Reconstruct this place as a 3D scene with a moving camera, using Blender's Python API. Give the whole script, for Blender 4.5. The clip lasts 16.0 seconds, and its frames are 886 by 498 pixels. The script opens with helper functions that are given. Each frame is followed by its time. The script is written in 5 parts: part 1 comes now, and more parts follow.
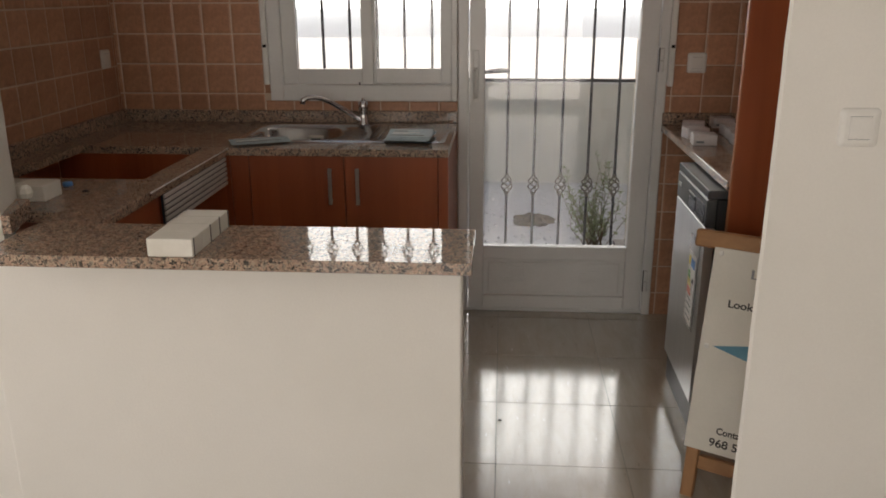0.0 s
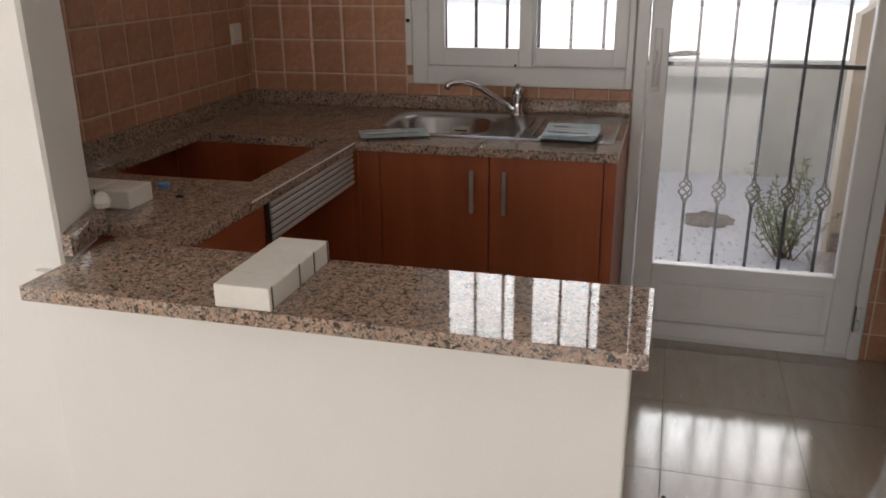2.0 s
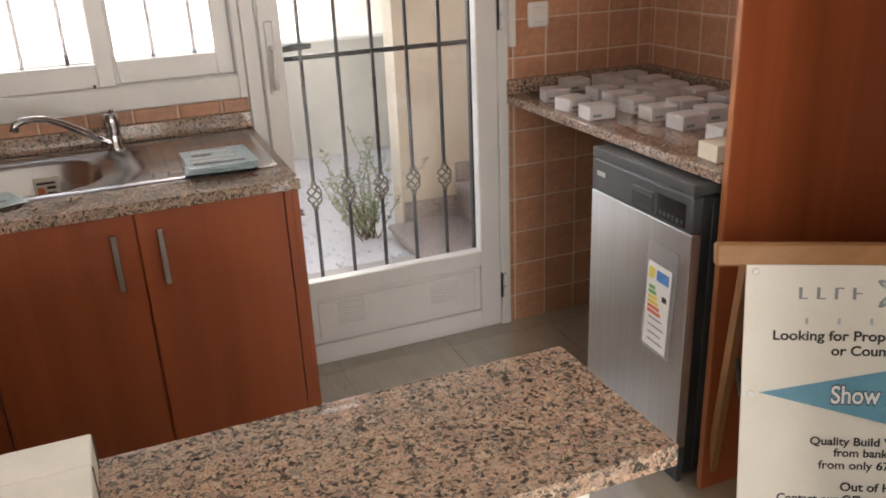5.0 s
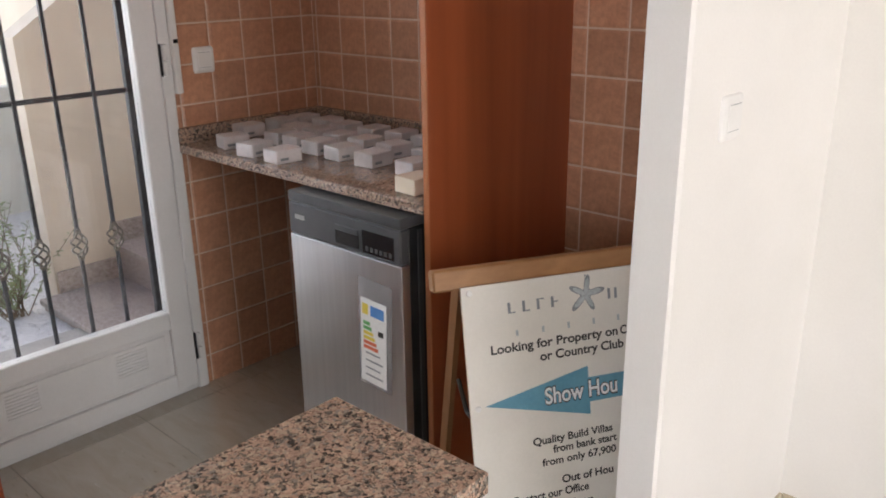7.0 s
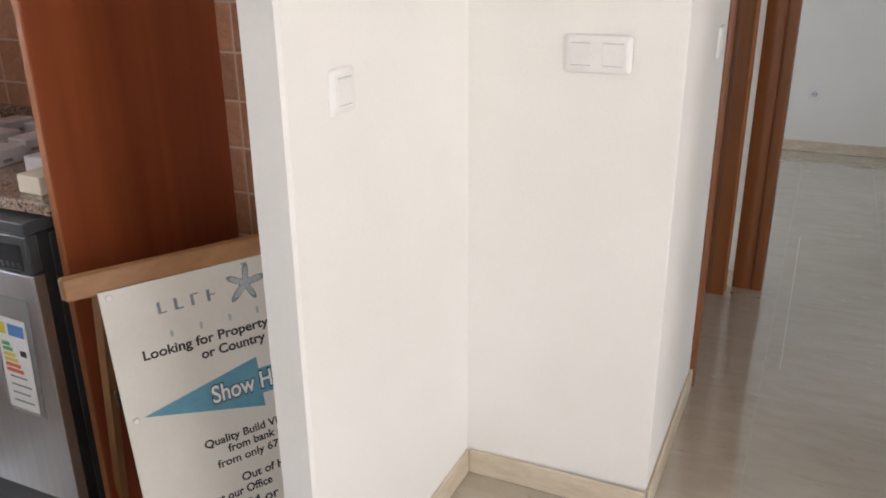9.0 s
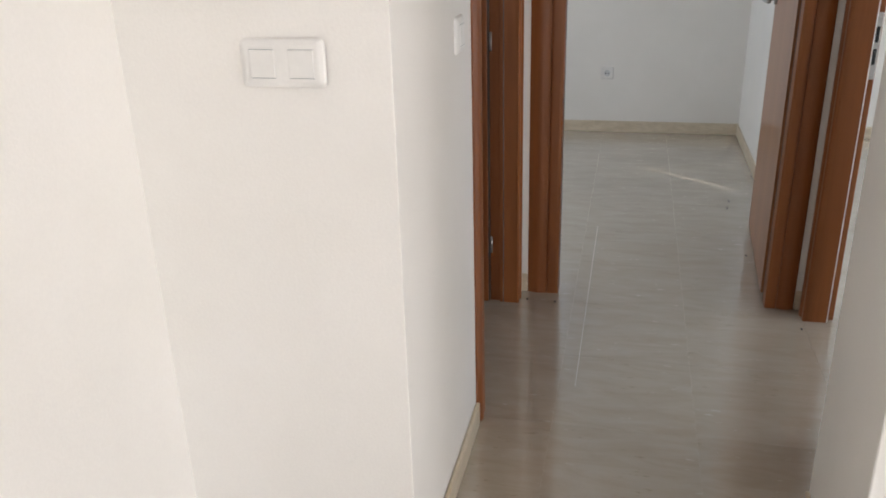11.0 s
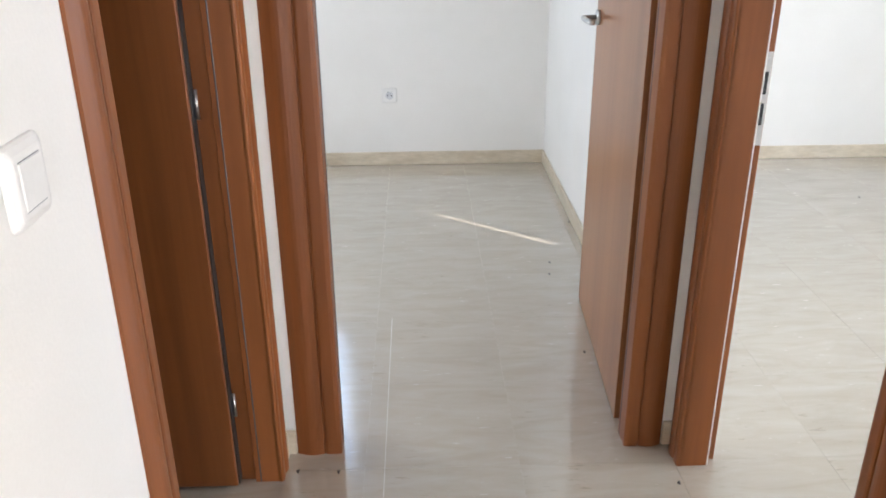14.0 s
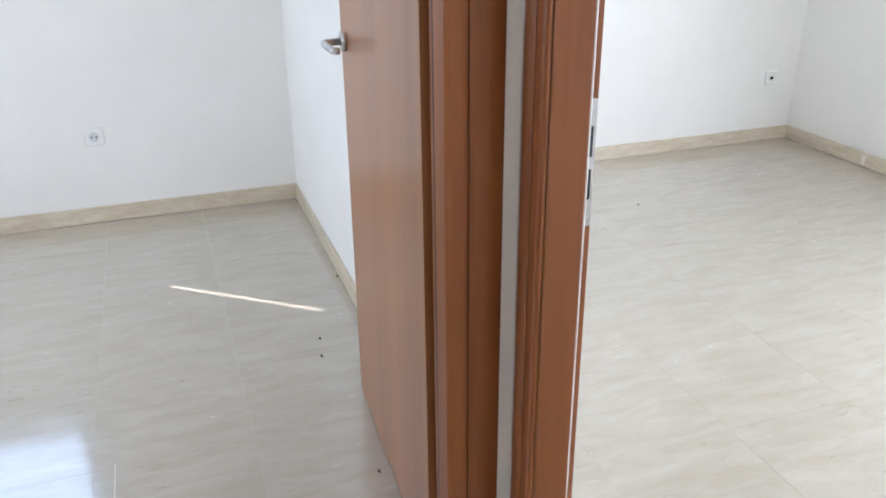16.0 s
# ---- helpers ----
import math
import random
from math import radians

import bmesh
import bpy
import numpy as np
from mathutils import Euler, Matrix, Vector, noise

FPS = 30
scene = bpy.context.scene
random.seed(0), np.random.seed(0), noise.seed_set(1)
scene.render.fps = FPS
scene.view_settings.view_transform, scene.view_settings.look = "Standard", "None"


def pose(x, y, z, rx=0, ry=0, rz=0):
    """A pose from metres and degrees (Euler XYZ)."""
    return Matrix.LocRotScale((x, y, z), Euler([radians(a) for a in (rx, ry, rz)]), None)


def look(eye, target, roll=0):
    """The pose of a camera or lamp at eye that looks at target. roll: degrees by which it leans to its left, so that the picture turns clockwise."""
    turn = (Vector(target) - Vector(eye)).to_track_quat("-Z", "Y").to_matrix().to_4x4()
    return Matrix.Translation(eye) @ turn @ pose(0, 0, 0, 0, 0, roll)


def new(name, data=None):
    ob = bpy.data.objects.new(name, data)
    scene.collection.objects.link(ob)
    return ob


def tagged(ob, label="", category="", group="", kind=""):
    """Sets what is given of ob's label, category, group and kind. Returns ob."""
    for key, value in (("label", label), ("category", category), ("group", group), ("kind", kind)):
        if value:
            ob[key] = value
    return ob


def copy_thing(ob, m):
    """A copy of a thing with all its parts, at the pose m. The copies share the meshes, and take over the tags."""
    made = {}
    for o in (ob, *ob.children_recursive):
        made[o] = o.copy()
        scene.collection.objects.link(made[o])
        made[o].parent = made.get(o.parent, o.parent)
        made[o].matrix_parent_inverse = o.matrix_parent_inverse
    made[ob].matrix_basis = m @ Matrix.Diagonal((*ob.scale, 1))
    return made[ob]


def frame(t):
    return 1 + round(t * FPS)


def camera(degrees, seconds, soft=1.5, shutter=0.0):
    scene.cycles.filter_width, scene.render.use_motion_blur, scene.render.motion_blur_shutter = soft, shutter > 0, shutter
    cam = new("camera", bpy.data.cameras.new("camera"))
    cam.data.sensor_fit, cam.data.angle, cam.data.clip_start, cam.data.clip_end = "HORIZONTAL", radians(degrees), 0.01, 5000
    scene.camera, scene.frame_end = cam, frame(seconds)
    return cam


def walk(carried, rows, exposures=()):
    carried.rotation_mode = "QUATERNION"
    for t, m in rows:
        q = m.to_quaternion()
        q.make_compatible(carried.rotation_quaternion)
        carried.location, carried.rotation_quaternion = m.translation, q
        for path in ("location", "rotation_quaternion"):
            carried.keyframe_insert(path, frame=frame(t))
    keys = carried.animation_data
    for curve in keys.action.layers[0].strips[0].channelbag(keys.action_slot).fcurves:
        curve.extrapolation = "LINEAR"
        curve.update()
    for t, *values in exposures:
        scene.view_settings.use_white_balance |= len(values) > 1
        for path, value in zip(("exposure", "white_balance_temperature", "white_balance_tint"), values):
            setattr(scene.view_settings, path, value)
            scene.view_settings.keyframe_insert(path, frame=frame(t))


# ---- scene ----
cam = camera(56.7, 16.0, 1.8)
PATH = [
    (0, (0.022, 0.128, 1.449), (-0.115, 2.03, 0.845), -0.2),
    (0.5, (0.053, 0.302, 1.445), (-0.21, 2.185, 0.824), 0.4),
    (1, (0.104, 0.46, 1.439), (-0.363, 2.3, 0.808), 1.1),
    (1.5, (0.081, 0.551, 1.428), (-0.488, 2.35, 0.765), 0.6),
    (2, (-0.039, 0.675, 1.442), (-0.542, 2.491, 0.77), -0.6),
    (2.5, (-0.171, 0.774, 1.427), (-0.463, 2.631, 0.744), -0.3),
    (3, (-0.269, 0.897, 1.42), (-0.387, 2.764, 0.713), -1.1),
    (3.5, (-0.34, 1.0, 1.426), (-0.283, 2.864, 0.705), -1.8),
    (4, (-0.423, 1.049, 1.437), (-0.139, 2.885, 0.695), -2.5),
    (6.5, (-0.658, 1.301, 1.449), (0.555, 2.753, 0.802), -1.3),
    (7, (-0.659, 1.294, 1.434), (0.728, 2.577, 0.779), -0.8),
    (7.5, (-0.635, 1.267, 1.43), (0.881, 2.381, 0.75), -0.5),
    (8, (-0.613, 1.238, 1.427), (0.981, 2.234, 0.742), -0.1),
    (8.5, (-0.549, 1.199, 1.423), (1.094, 2.105, 0.733), 0.0),
    (9, (-0.466, 1.143, 1.423), (1.228, 1.928, 0.707), -0.6),
    (9.5, (-0.356, 1.061, 1.43), (1.383, 1.726, 0.7), -0.8),
    (10, (-0.26, 1.018, 1.422), (1.502, 1.615, 0.687), -1.7),
    (12.5, (0.597, 1.034, 1.393), (2.445, 1.129, 0.634), -0.7),
    (13, (0.788, 1.089, 1.41), (2.643, 1.093, 0.663), -1.4),
    (13.5, (0.952, 1.079, 1.398), (2.803, 1.043, 0.641), -1.3),
    (14, (1.135, 1.037, 1.394), (2.971, 0.98, 0.604), -0.4),
    (14.5, (1.333, 1.037, 1.377), (3.145, 0.854, 0.55), -0.3),
    (15, (1.543, 1.025, 1.384), (3.324, 0.648, 0.558), -0.6),
    (15.5, (1.705, 0.961, 1.385), (3.465, 0.483, 0.563), -0.8),
    (16, (1.818, 0.896, 1.379), (3.546, 0.295, 0.57), -0.6),
]
EXPOSURES = [(0, -0.2, 7250, 13), (1.5, 0.06, 6750, 14), (2.5, 0.3, 6950, 14), (3.5, 0.86, 7300, 14), (4, 0.98, 7250, 14), (6.5, 1.03, 6750, 14), (7, 0.88, 6500, 14), (8, 0.82, 6400, 14), (10, 0.74, 6500, 13), (12.5, 1.08, 6400, 13), (13.5, 1.47, 6300, 13), (14, 1.74, 6250, 13), (14.5, 2.08, 6200, 13), (15, 2.12, 6050, 13), (16, 1.8, 5950, 13)]
walk(cam, [(t, look(eye, target, roll)) for t, eye, target, roll in PATH], EXPOSURES)

# ---- world, sun, large lights ----
world = bpy.data.worlds.new("sky")
scene.world = world
world.use_nodes = True
wn = world.node_tree
sky = wn.nodes.new("ShaderNodeTexSky")
sky.sky_type = "NISHITA"
sky.sun_disc = False
sky.sun_elevation = radians(39)
sky.sun_rotation = radians(38)
sky.dust_density, sky.air_density = 4.0, 1.0
wn.nodes["Background"].inputs["Strength"].default_value = 0.15
wn.links.new(sky.outputs[0], wn.nodes["Background"].inputs["Color"])
sun = new("sun", bpy.data.lights.new("sun", "SUN"))
sun.data.energy, sun.data.angle, sun.data.color = 5.0, radians(0.5), (1.0, 0.94, 0.85)
sun.matrix_world = look((0.482 * 20, 0.614 * 20, 0.63 * 20), (0, 0, 0))


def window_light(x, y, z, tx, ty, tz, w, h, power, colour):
    """Area lamp standing in for skylight, in an opening out of view."""
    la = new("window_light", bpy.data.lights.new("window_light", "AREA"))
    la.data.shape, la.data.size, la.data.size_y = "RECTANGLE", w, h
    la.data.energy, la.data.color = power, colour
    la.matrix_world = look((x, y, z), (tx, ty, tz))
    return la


# South and west living room openings are assumed, never in view.
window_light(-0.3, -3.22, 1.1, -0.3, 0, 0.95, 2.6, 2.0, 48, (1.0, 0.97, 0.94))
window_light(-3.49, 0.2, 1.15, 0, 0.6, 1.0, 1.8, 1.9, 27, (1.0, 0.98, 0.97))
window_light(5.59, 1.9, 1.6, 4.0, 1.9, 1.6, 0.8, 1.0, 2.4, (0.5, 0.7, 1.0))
# Bedroom north and south lamps: their openings are made up to light the rooms.
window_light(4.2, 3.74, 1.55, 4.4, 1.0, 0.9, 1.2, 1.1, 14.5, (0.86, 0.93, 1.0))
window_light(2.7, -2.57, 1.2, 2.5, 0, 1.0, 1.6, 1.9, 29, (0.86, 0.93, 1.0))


# ---- materials ----
def material(name, rough=0.5, metal=0.0):
    m = bpy.data.materials.new(name)
    m.use_nodes = True
    b = m.node_tree.nodes["Principled BSDF"]
    b.inputs["Roughness"].default_value = rough
    b.inputs["Metallic"].default_value = metal
    return m, m.node_tree, b


def node(nt, kind, **values):
    n = nt.nodes.new(kind)
    for k, v in values.items():
        n.inputs[k].default_value = v
    return n


def coords(nt, sx=1, sy=1, sz=1, ox=0.0):
    tc = nt.nodes.new("ShaderNodeTexCoord")
    mp = nt.nodes.new("ShaderNodeMapping")
    mp.inputs["Scale"].default_value = (sx, sy, sz)
    mp.inputs["Location"].default_value = (ox, ox * 0.7, ox * 1.3)
    nt.links.new(tc.outputs["Object"], mp.inputs["Vector"])
    return mp.outputs["Vector"]


def ramp(nt, fac, stops, constant=False):
    r = nt.nodes.new("ShaderNodeValToRGB")
    r.color_ramp.interpolation = "CONSTANT" if constant else "LINEAR"
    el = r.color_ramp.elements
    while len(el) < len(stops):
        el.new(0.5)
    for e, (p, c) in zip(el, stops):
        e.position, e.color = p, (*c, 1)
    nt.links.new(fac, r.inputs["Fac"])
    return r.outputs["Color"]


def mix(nt, fac, a, b, mode="MIX"):
    n = nt.nodes.new("ShaderNodeMix")
    n.data_type, n.blend_type = "RGBA", mode
    for sock, v in ((n.inputs["Factor"], fac), (n.inputs["A"], a), (n.inputs["B"], b)):
        if isinstance(v, (int, float)):
            sock.default_value = v
        elif isinstance(v, tuple):
            sock.default_value = (*v, 1)
        else:
            nt.links.new(v, sock)
    return n.outputs["Result"]


def bump(nt, b, height, strength, distance=0.002):
    n = node(nt, "ShaderNodeBump", Strength=strength, Distance=distance)
    nt.links.new(height, n.inputs["Height"])
    nt.links.new(n.outputs["Normal"], b.inputs["Normal"])


def noisy(name, c1, c2, scale=8.0, rough=0.5, metal=0.0, bumps=0.0, bscale=120.0, stretch=(1, 1, 1), by_object=0.0, spread=0.12):
    """Two tones in large soft patches, fine grain on top, and a fine relief."""
    m, nt, b = material(name, rough, metal)
    v = coords(nt, *stretch)
    n1 = node(nt, "ShaderNodeTexNoise", Scale=scale, Detail=4.0, Roughness=0.6)
    nt.links.new(v, n1.inputs["Vector"])
    col = ramp(nt, n1.outputs["Fac"], [(0.35, c1), (0.65, c2)])
    n2 = node(nt, "ShaderNodeTexNoise", Scale=bscale, Detail=3.0, Roughness=0.6)
    nt.links.new(v, n2.inputs["Vector"])
    col = mix(nt, spread, col, ramp(nt, n2.outputs["Fac"], [(0.3, (0.4, 0.4, 0.4)), (0.7, (1.3, 1.3, 1.3))]), "MULTIPLY")
    if by_object:
        oi = nt.nodes.new("ShaderNodeObjectInfo")
        col = mix(nt, 1.0, col, ramp(nt, oi.outputs["Random"], [(0, (1 - by_object,) * 3), (1, (1 + by_object * 0.6,) * 3)]), "MULTIPLY")
    nt.links.new(col, b.inputs["Base Color"])
    if bumps:
        bump(nt, b, n2.outputs["Fac"], bumps)
    return m


def wood(name, dark, light, rough, axis="z", scale=1.0, coat=0.0):
    """Long fibres along one axis with broad tone bands."""
    m, nt, b = material(name, rough)
    s = {"x": (1.2, 30, 30), "y": (30, 1.2, 30), "z": (30, 30, 1.2)}[axis]
    v = coords(nt, *[k * scale for k in s])
    n1 = node(nt, "ShaderNodeTexNoise", Scale=1.0, Detail=5.0, Roughness=0.55, Distortion=0.3)
    nt.links.new(v, n1.inputs["Vector"])
    s2 = tuple(k * 0.16 for k in s)
    n2 = node(nt, "ShaderNodeTexNoise", Scale=1.0, Detail=3.0, Roughness=0.5, Distortion=0.6)
    nt.links.new(coords(nt, *s2), n2.inputs["Vector"])
    col = ramp(nt, n1.outputs["Fac"], [(0.28, dark), (0.72, light)])
    col = mix(nt, 0.55, col, ramp(nt, n2.outputs["Fac"], [(0.35, tuple(d * 0.75 for d in dark)), (0.62, light)]))
    nt.links.new(col, b.inputs["Base Color"])
    b.inputs["Coat Weight"].default_value = coat
    b.inputs["Coat Roughness"].default_value = 0.25
    bump(nt, b, n1.outputs["Fac"], 0.06, 0.001)
    return m


def granite_material():
    m, nt, b = material("granite", 0.035)
    v = coords(nt)
    wob = node(nt, "ShaderNodeTexNoise", Scale=110.0, Detail=3.0)
    nt.links.new(v, wob.inputs["Vector"])
    vec = mix(nt, 0.017, v, wob.outputs["Color"], "ADD")
    vo = node(nt, "ShaderNodeTexVoronoi", Scale=200.0)
    nt.links.new(vec, vo.inputs["Vector"])
    sep = nt.nodes.new("ShaderNodeSeparateColor")
    nt.links.new(vo.outputs["Color"], sep.inputs["Color"])
    col = ramp(nt, sep.outputs["Red"], [(0, (0.07, 0.064, 0.058)), (0.11, (0.19, 0.165, 0.14)), (0.26, (0.42, 0.295, 0.23)), (0.5, (0.475, 0.34, 0.268)),
                                        (0.72, (0.50, 0.40, 0.31)), (0.9, (0.33, 0.29, 0.25))], True)
    v2 = node(nt, "ShaderNodeTexVoronoi", Scale=380.0)
    nt.links.new(vec, v2.inputs["Vector"])
    sep2 = nt.nodes.new("ShaderNodeSeparateColor")
    nt.links.new(v2.outputs["Color"], sep2.inputs["Color"])
    flake = ramp(nt, sep2.outputs["Green"], [(0, (0.22, 0.2, 0.19)), (0.16, (0.82, 0.8, 0.78)), (0.7, (1.15, 1.1, 1.05))], True)
    col = mix(nt, 0.75, col, flake, "MULTIPLY")
    big = node(nt, "ShaderNodeTexNoise", Scale=22.0, Detail=3.0)
    nt.links.new(v, big.inputs["Vector"])
    col = mix(nt, 0.6, col, ramp(nt, big.outputs["Fac"], [(0.35, (0.72, 0.72, 0.74)), (0.65, (1.15, 1.1, 1.05))]), "MULTIPLY")
    nt.links.new(col, b.inputs["Base Color"])
    b.inputs["Specular IOR Level"].default_value = 0.6
    return m


def floor_tile_material():
    """Polished cream travertine-look porcelain with faint veins along y."""
    m, nt, b = material("travertine_porcelain", 0.13)
    oi = nt.nodes.new("ShaderNodeObjectInfo")
    tc = nt.nodes.new("ShaderNodeTexCoord")
    off = nt.nodes.new("ShaderNodeVectorMath")
    off.operation = "MULTIPLY_ADD"
    nt.links.new(oi.outputs["Random"], off.inputs[0])
    off.inputs[1].default_value = (13.0, 7.0, 0.0)
    nt.links.new(tc.outputs["Object"], off.inputs[2])
    mp = nt.nodes.new("ShaderNodeMapping")
    mp.inputs["Scale"].default_value = (17, 4, 1)
    nt.links.new(off.outputs[0], mp.inputs["Vector"])
    n1 = node(nt, "ShaderNodeTexNoise", Scale=1.0, Detail=6.0, Roughness=0.65, Distortion=0.8)
    nt.links.new(mp.outputs[0], n1.inputs["Vector"])
    col = ramp(nt, n1.outputs["Fac"], [(0.25, (0.385, 0.328, 0.258)), (0.45, (0.42, 0.366, 0.294)), (0.7, (0.46, 0.41, 0.34))])
    mp2 = nt.nodes.new("ShaderNodeMapping")
    mp2.inputs["Scale"].default_value = (85, 15, 1)
    nt.links.new(off.outputs[0], mp2.inputs["Vector"])
    n2 = node(nt, "ShaderNodeTexNoise", Scale=1.0, Detail=4.0, Roughness=0.6)
    nt.links.new(mp2.outputs[0], n2.inputs["Vector"])
    pits = ramp(nt, n2.outputs["Fac"], [(0.30, (0.5, 0.43, 0.35)), (0.38, (1, 1, 1))])
    mp3 = nt.nodes.new("ShaderNodeMapping")
    mp3.inputs["Scale"].default_value = (4, 4, 1)
    nt.links.new(off.outputs[0], mp3.inputs["Vector"])
    n3 = node(nt, "ShaderNodeTexNoise", Scale=1.0, Detail=2.0)
    nt.links.new(mp3.outputs[0], n3.inputs["Vector"])
    mask = ramp(nt, n3.outputs["Fac"], [(0.48, (0, 0, 0)), (0.62, (1, 1, 1))])
    col = mix(nt, mask, col, mix(nt, 1.0, col, pits, "MULTIPLY"))
    nt.links.new(col, b.inputs["Base Color"])
    b.inputs["Specular IOR Level"].default_value = 0.9
    b.inputs["Coat Weight"].default_value = 1.0
    b.inputs["Coat IOR"].default_value = 1.75
    smear = node(nt, "ShaderNodeTexNoise", Scale=5.0, Detail=4.0, Roughness=0.6, Distortion=1.5)
    nt.links.new(off.outputs[0], smear.inputs["Vector"])
    sm = nt.nodes.new("ShaderNodeMapRange")
    sm.inputs["From Min"].default_value, sm.inputs["From Max"].default_value = 0.35, 0.68
    sm.inputs["To Min"].default_value, sm.inputs["To Max"].default_value = 0.07, 0.2
    nt.links.new(smear.outputs["Fac"], sm.inputs["Value"])
    nt.links.new(sm.outputs[0], b.inputs["Coat Roughness"])
    rg = nt.nodes.new("ShaderNodeMapRange")
    rg.inputs["From Min"].default_value, rg.inputs["From Max"].default_value = 0.28, 0.46
    rg.inputs["To Min"].default_value, rg.inputs["To Max"].default_value = 0.32, 0.13
    nt.links.new(n2.outputs["Fac"], rg.inputs["Value"])
    nt.links.new(rg.outputs[0], b.inputs["Roughness"])
    return m


def glass_material():
    m, nt, b = material("glass", 0.0)
    b.inputs["Transmission Weight"].default_value = 1.0
    b.inputs["IOR"].default_value = 1.45
    b.inputs["Base Color"].default_value = (0.97, 0.98, 0.98, 1)
    return m


M_WALL = noisy("white_wall_paint", (0.80, 0.78, 0.735), (0.84, 0.82, 0.78), 1.6, 0.7, bumps=0.25, bscale=160.0, spread=0.03)
M_CEIL = noisy("ceiling_paint", (0.8, 0.79, 0.77), (0.83, 0.82, 0.8), 2.0, 0.8, bumps=0.2, spread=0.03)
M_GRANITE = granite_material()
M_FLOOR = floor_tile_material()
M_SKIRT = noisy("skirting_stone", (0.57, 0.48, 0.35), (0.67, 0.585, 0.455), 7.0, 0.28, bscale=24.0, stretch=(1, 1, 4), spread=0.16)
M_GROUT = noisy("floor_grout", (0.42, 0.365, 0.29), (0.48, 0.425, 0.345), 6.0, 0.8)
M_GROUTLINE = noisy("pale_grout", (0.50, 0.455, 0.39), (0.60, 0.55, 0.48), 40.0, 0.7)
M_DGROUT = noisy("dark_floor_grout", (0.16, 0.14, 0.11), (0.24, 0.21, 0.17), 6.0, 0.8)
M_TERRA = noisy("terracotta_tile", (0.47, 0.236, 0.140), (0.56, 0.295, 0.18), 9.0, 0.33, bumps=0.15, bscale=70.0, by_object=0.13, spread=0.26)
M_TGROUT = noisy("tile_grout", (0.64, 0.50, 0.39), (0.70, 0.56, 0.45), 10.0, 0.85)
M_CAB = wood("cherry_laminate", (0.262, 0.058, 0.0185), (0.385, 0.097, 0.034), 0.38)
M_CABX = wood("cherry_laminate_flat", (0.262, 0.058, 0.0185), (0.385, 0.097, 0.034), 0.38, "y")
M_EDGE = wood("cherry_edge_band", (0.34, 0.115, 0.045), (0.45, 0.175, 0.075), 0.45)
M_DOOR = wood("door_veneer", (0.18, 0.053, 0.013), (0.295, 0.098, 0.027), 0.42, "z", 1.3, 0.0)
M_DOOR.node_tree.nodes["Principled BSDF"].inputs["Specular IOR Level"].default_value = 0.35
# Leaf veneer paler than the frames: reflected room light put into the colour.
M_LEAFSHEEN = wood("lacquered_door_leaf_with_sheen", (0.27, 0.105, 0.038), (0.35, 0.148, 0.058), 0.3, "z", 1.0, 0.15)
M_EASEL = wood("pine_bar", (0.29, 0.135, 0.055), (0.44, 0.23, 0.10), 0.5, "x", 1.5)
M_LEG = wood("pine_leg", (0.28, 0.13, 0.055), (0.42, 0.22, 0.10), 0.5, "z", 1.5)
M_ALU = noisy("white_lacquered_aluminium", (0.74, 0.74, 0.73), (0.79, 0.79, 0.78), 5.0, 0.32, bscale=90.0, spread=0.04)
M_PLASTIC = noisy("white_plastic", (0.78, 0.77, 0.74), (0.82, 0.81, 0.78), 9.0, 0.35, spread=0.03)
M_VENT = noisy("satin_aluminium", (0.66, 0.64, 0.62), (0.74, 0.72, 0.70), 6.0, 0.42, 0.35, spread=0.05)
# Basket iron: the light caught by the twists is put into its colour.
M_LITIRON = noisy("lit_iron_basket", (0.10, 0.085, 0.065), (0.2, 0.175, 0.14), 60.0, 0.5, 0.35, 0.3, 200.0)
M_IRON = noisy("black_wrought_iron", (0.02, 0.021, 0.024), (0.045, 0.046, 0.05), 30.0, 0.45, 0.3, 0.3, 200.0)
M_STEEL = noisy("brushed_steel", (0.50, 0.505, 0.515), (0.58, 0.585, 0.60), 5.0, 0.17, 1.0, 0.08, 40.0, (120, 1, 4), spread=0.12)
M_CHROME = noisy("chrome", (0.56, 0.56, 0.575), (0.64, 0.64, 0.655), 4.0, 0.1, 1.0, spread=0.03)
M_NICKEL = noisy("satin_nickel", (0.42, 0.41, 0.39), (0.52, 0.5, 0.48), 20.0, 0.34, 1.0, spread=0.06)
M_DWFRONT = noisy("appliance_steel", (0.68, 0.69, 0.70), (0.74, 0.75, 0.76), 2.0, 0.32, 1.0, 0.02, 30.0, (30, 30, 1), spread=0.04)
M_DWGREY = noisy("grey_appliance_plastic", (0.055, 0.058, 0.062), (0.075, 0.078, 0.082), 8.0, 0.36, 0.0, spread=0.06)
# Dishwasher side colour; also painted as shade in the door hinge gaps.
M_DWDARK = noisy("dark_appliance_side_and_gap_shade", (0.018, 0.018, 0.019), (0.03, 0.03, 0.031), 8.0, 0.45, spread=0.1)
M_BLACK = noisy("black_gloss", (0.01, 0.01, 0.011), (0.018, 0.018, 0.02), 9.0, 0.15, spread=0.05)
M_CARD = noisy("white_card", (0.72, 0.69, 0.62), (0.8, 0.77, 0.71), 10.0, 0.6, bumps=0.1, bscale=200.0, spread=0.05)
M_PACK = noisy("white_switch_pack", (0.60, 0.57, 0.57), (0.72, 0.69, 0.69), 14.0, 0.42, by_object=0.06, spread=0.05)
M_CREAMBOX = noisy("cream_card", (0.78, 0.70, 0.56), (0.82, 0.75, 0.62), 10.0, 0.6, spread=0.05)
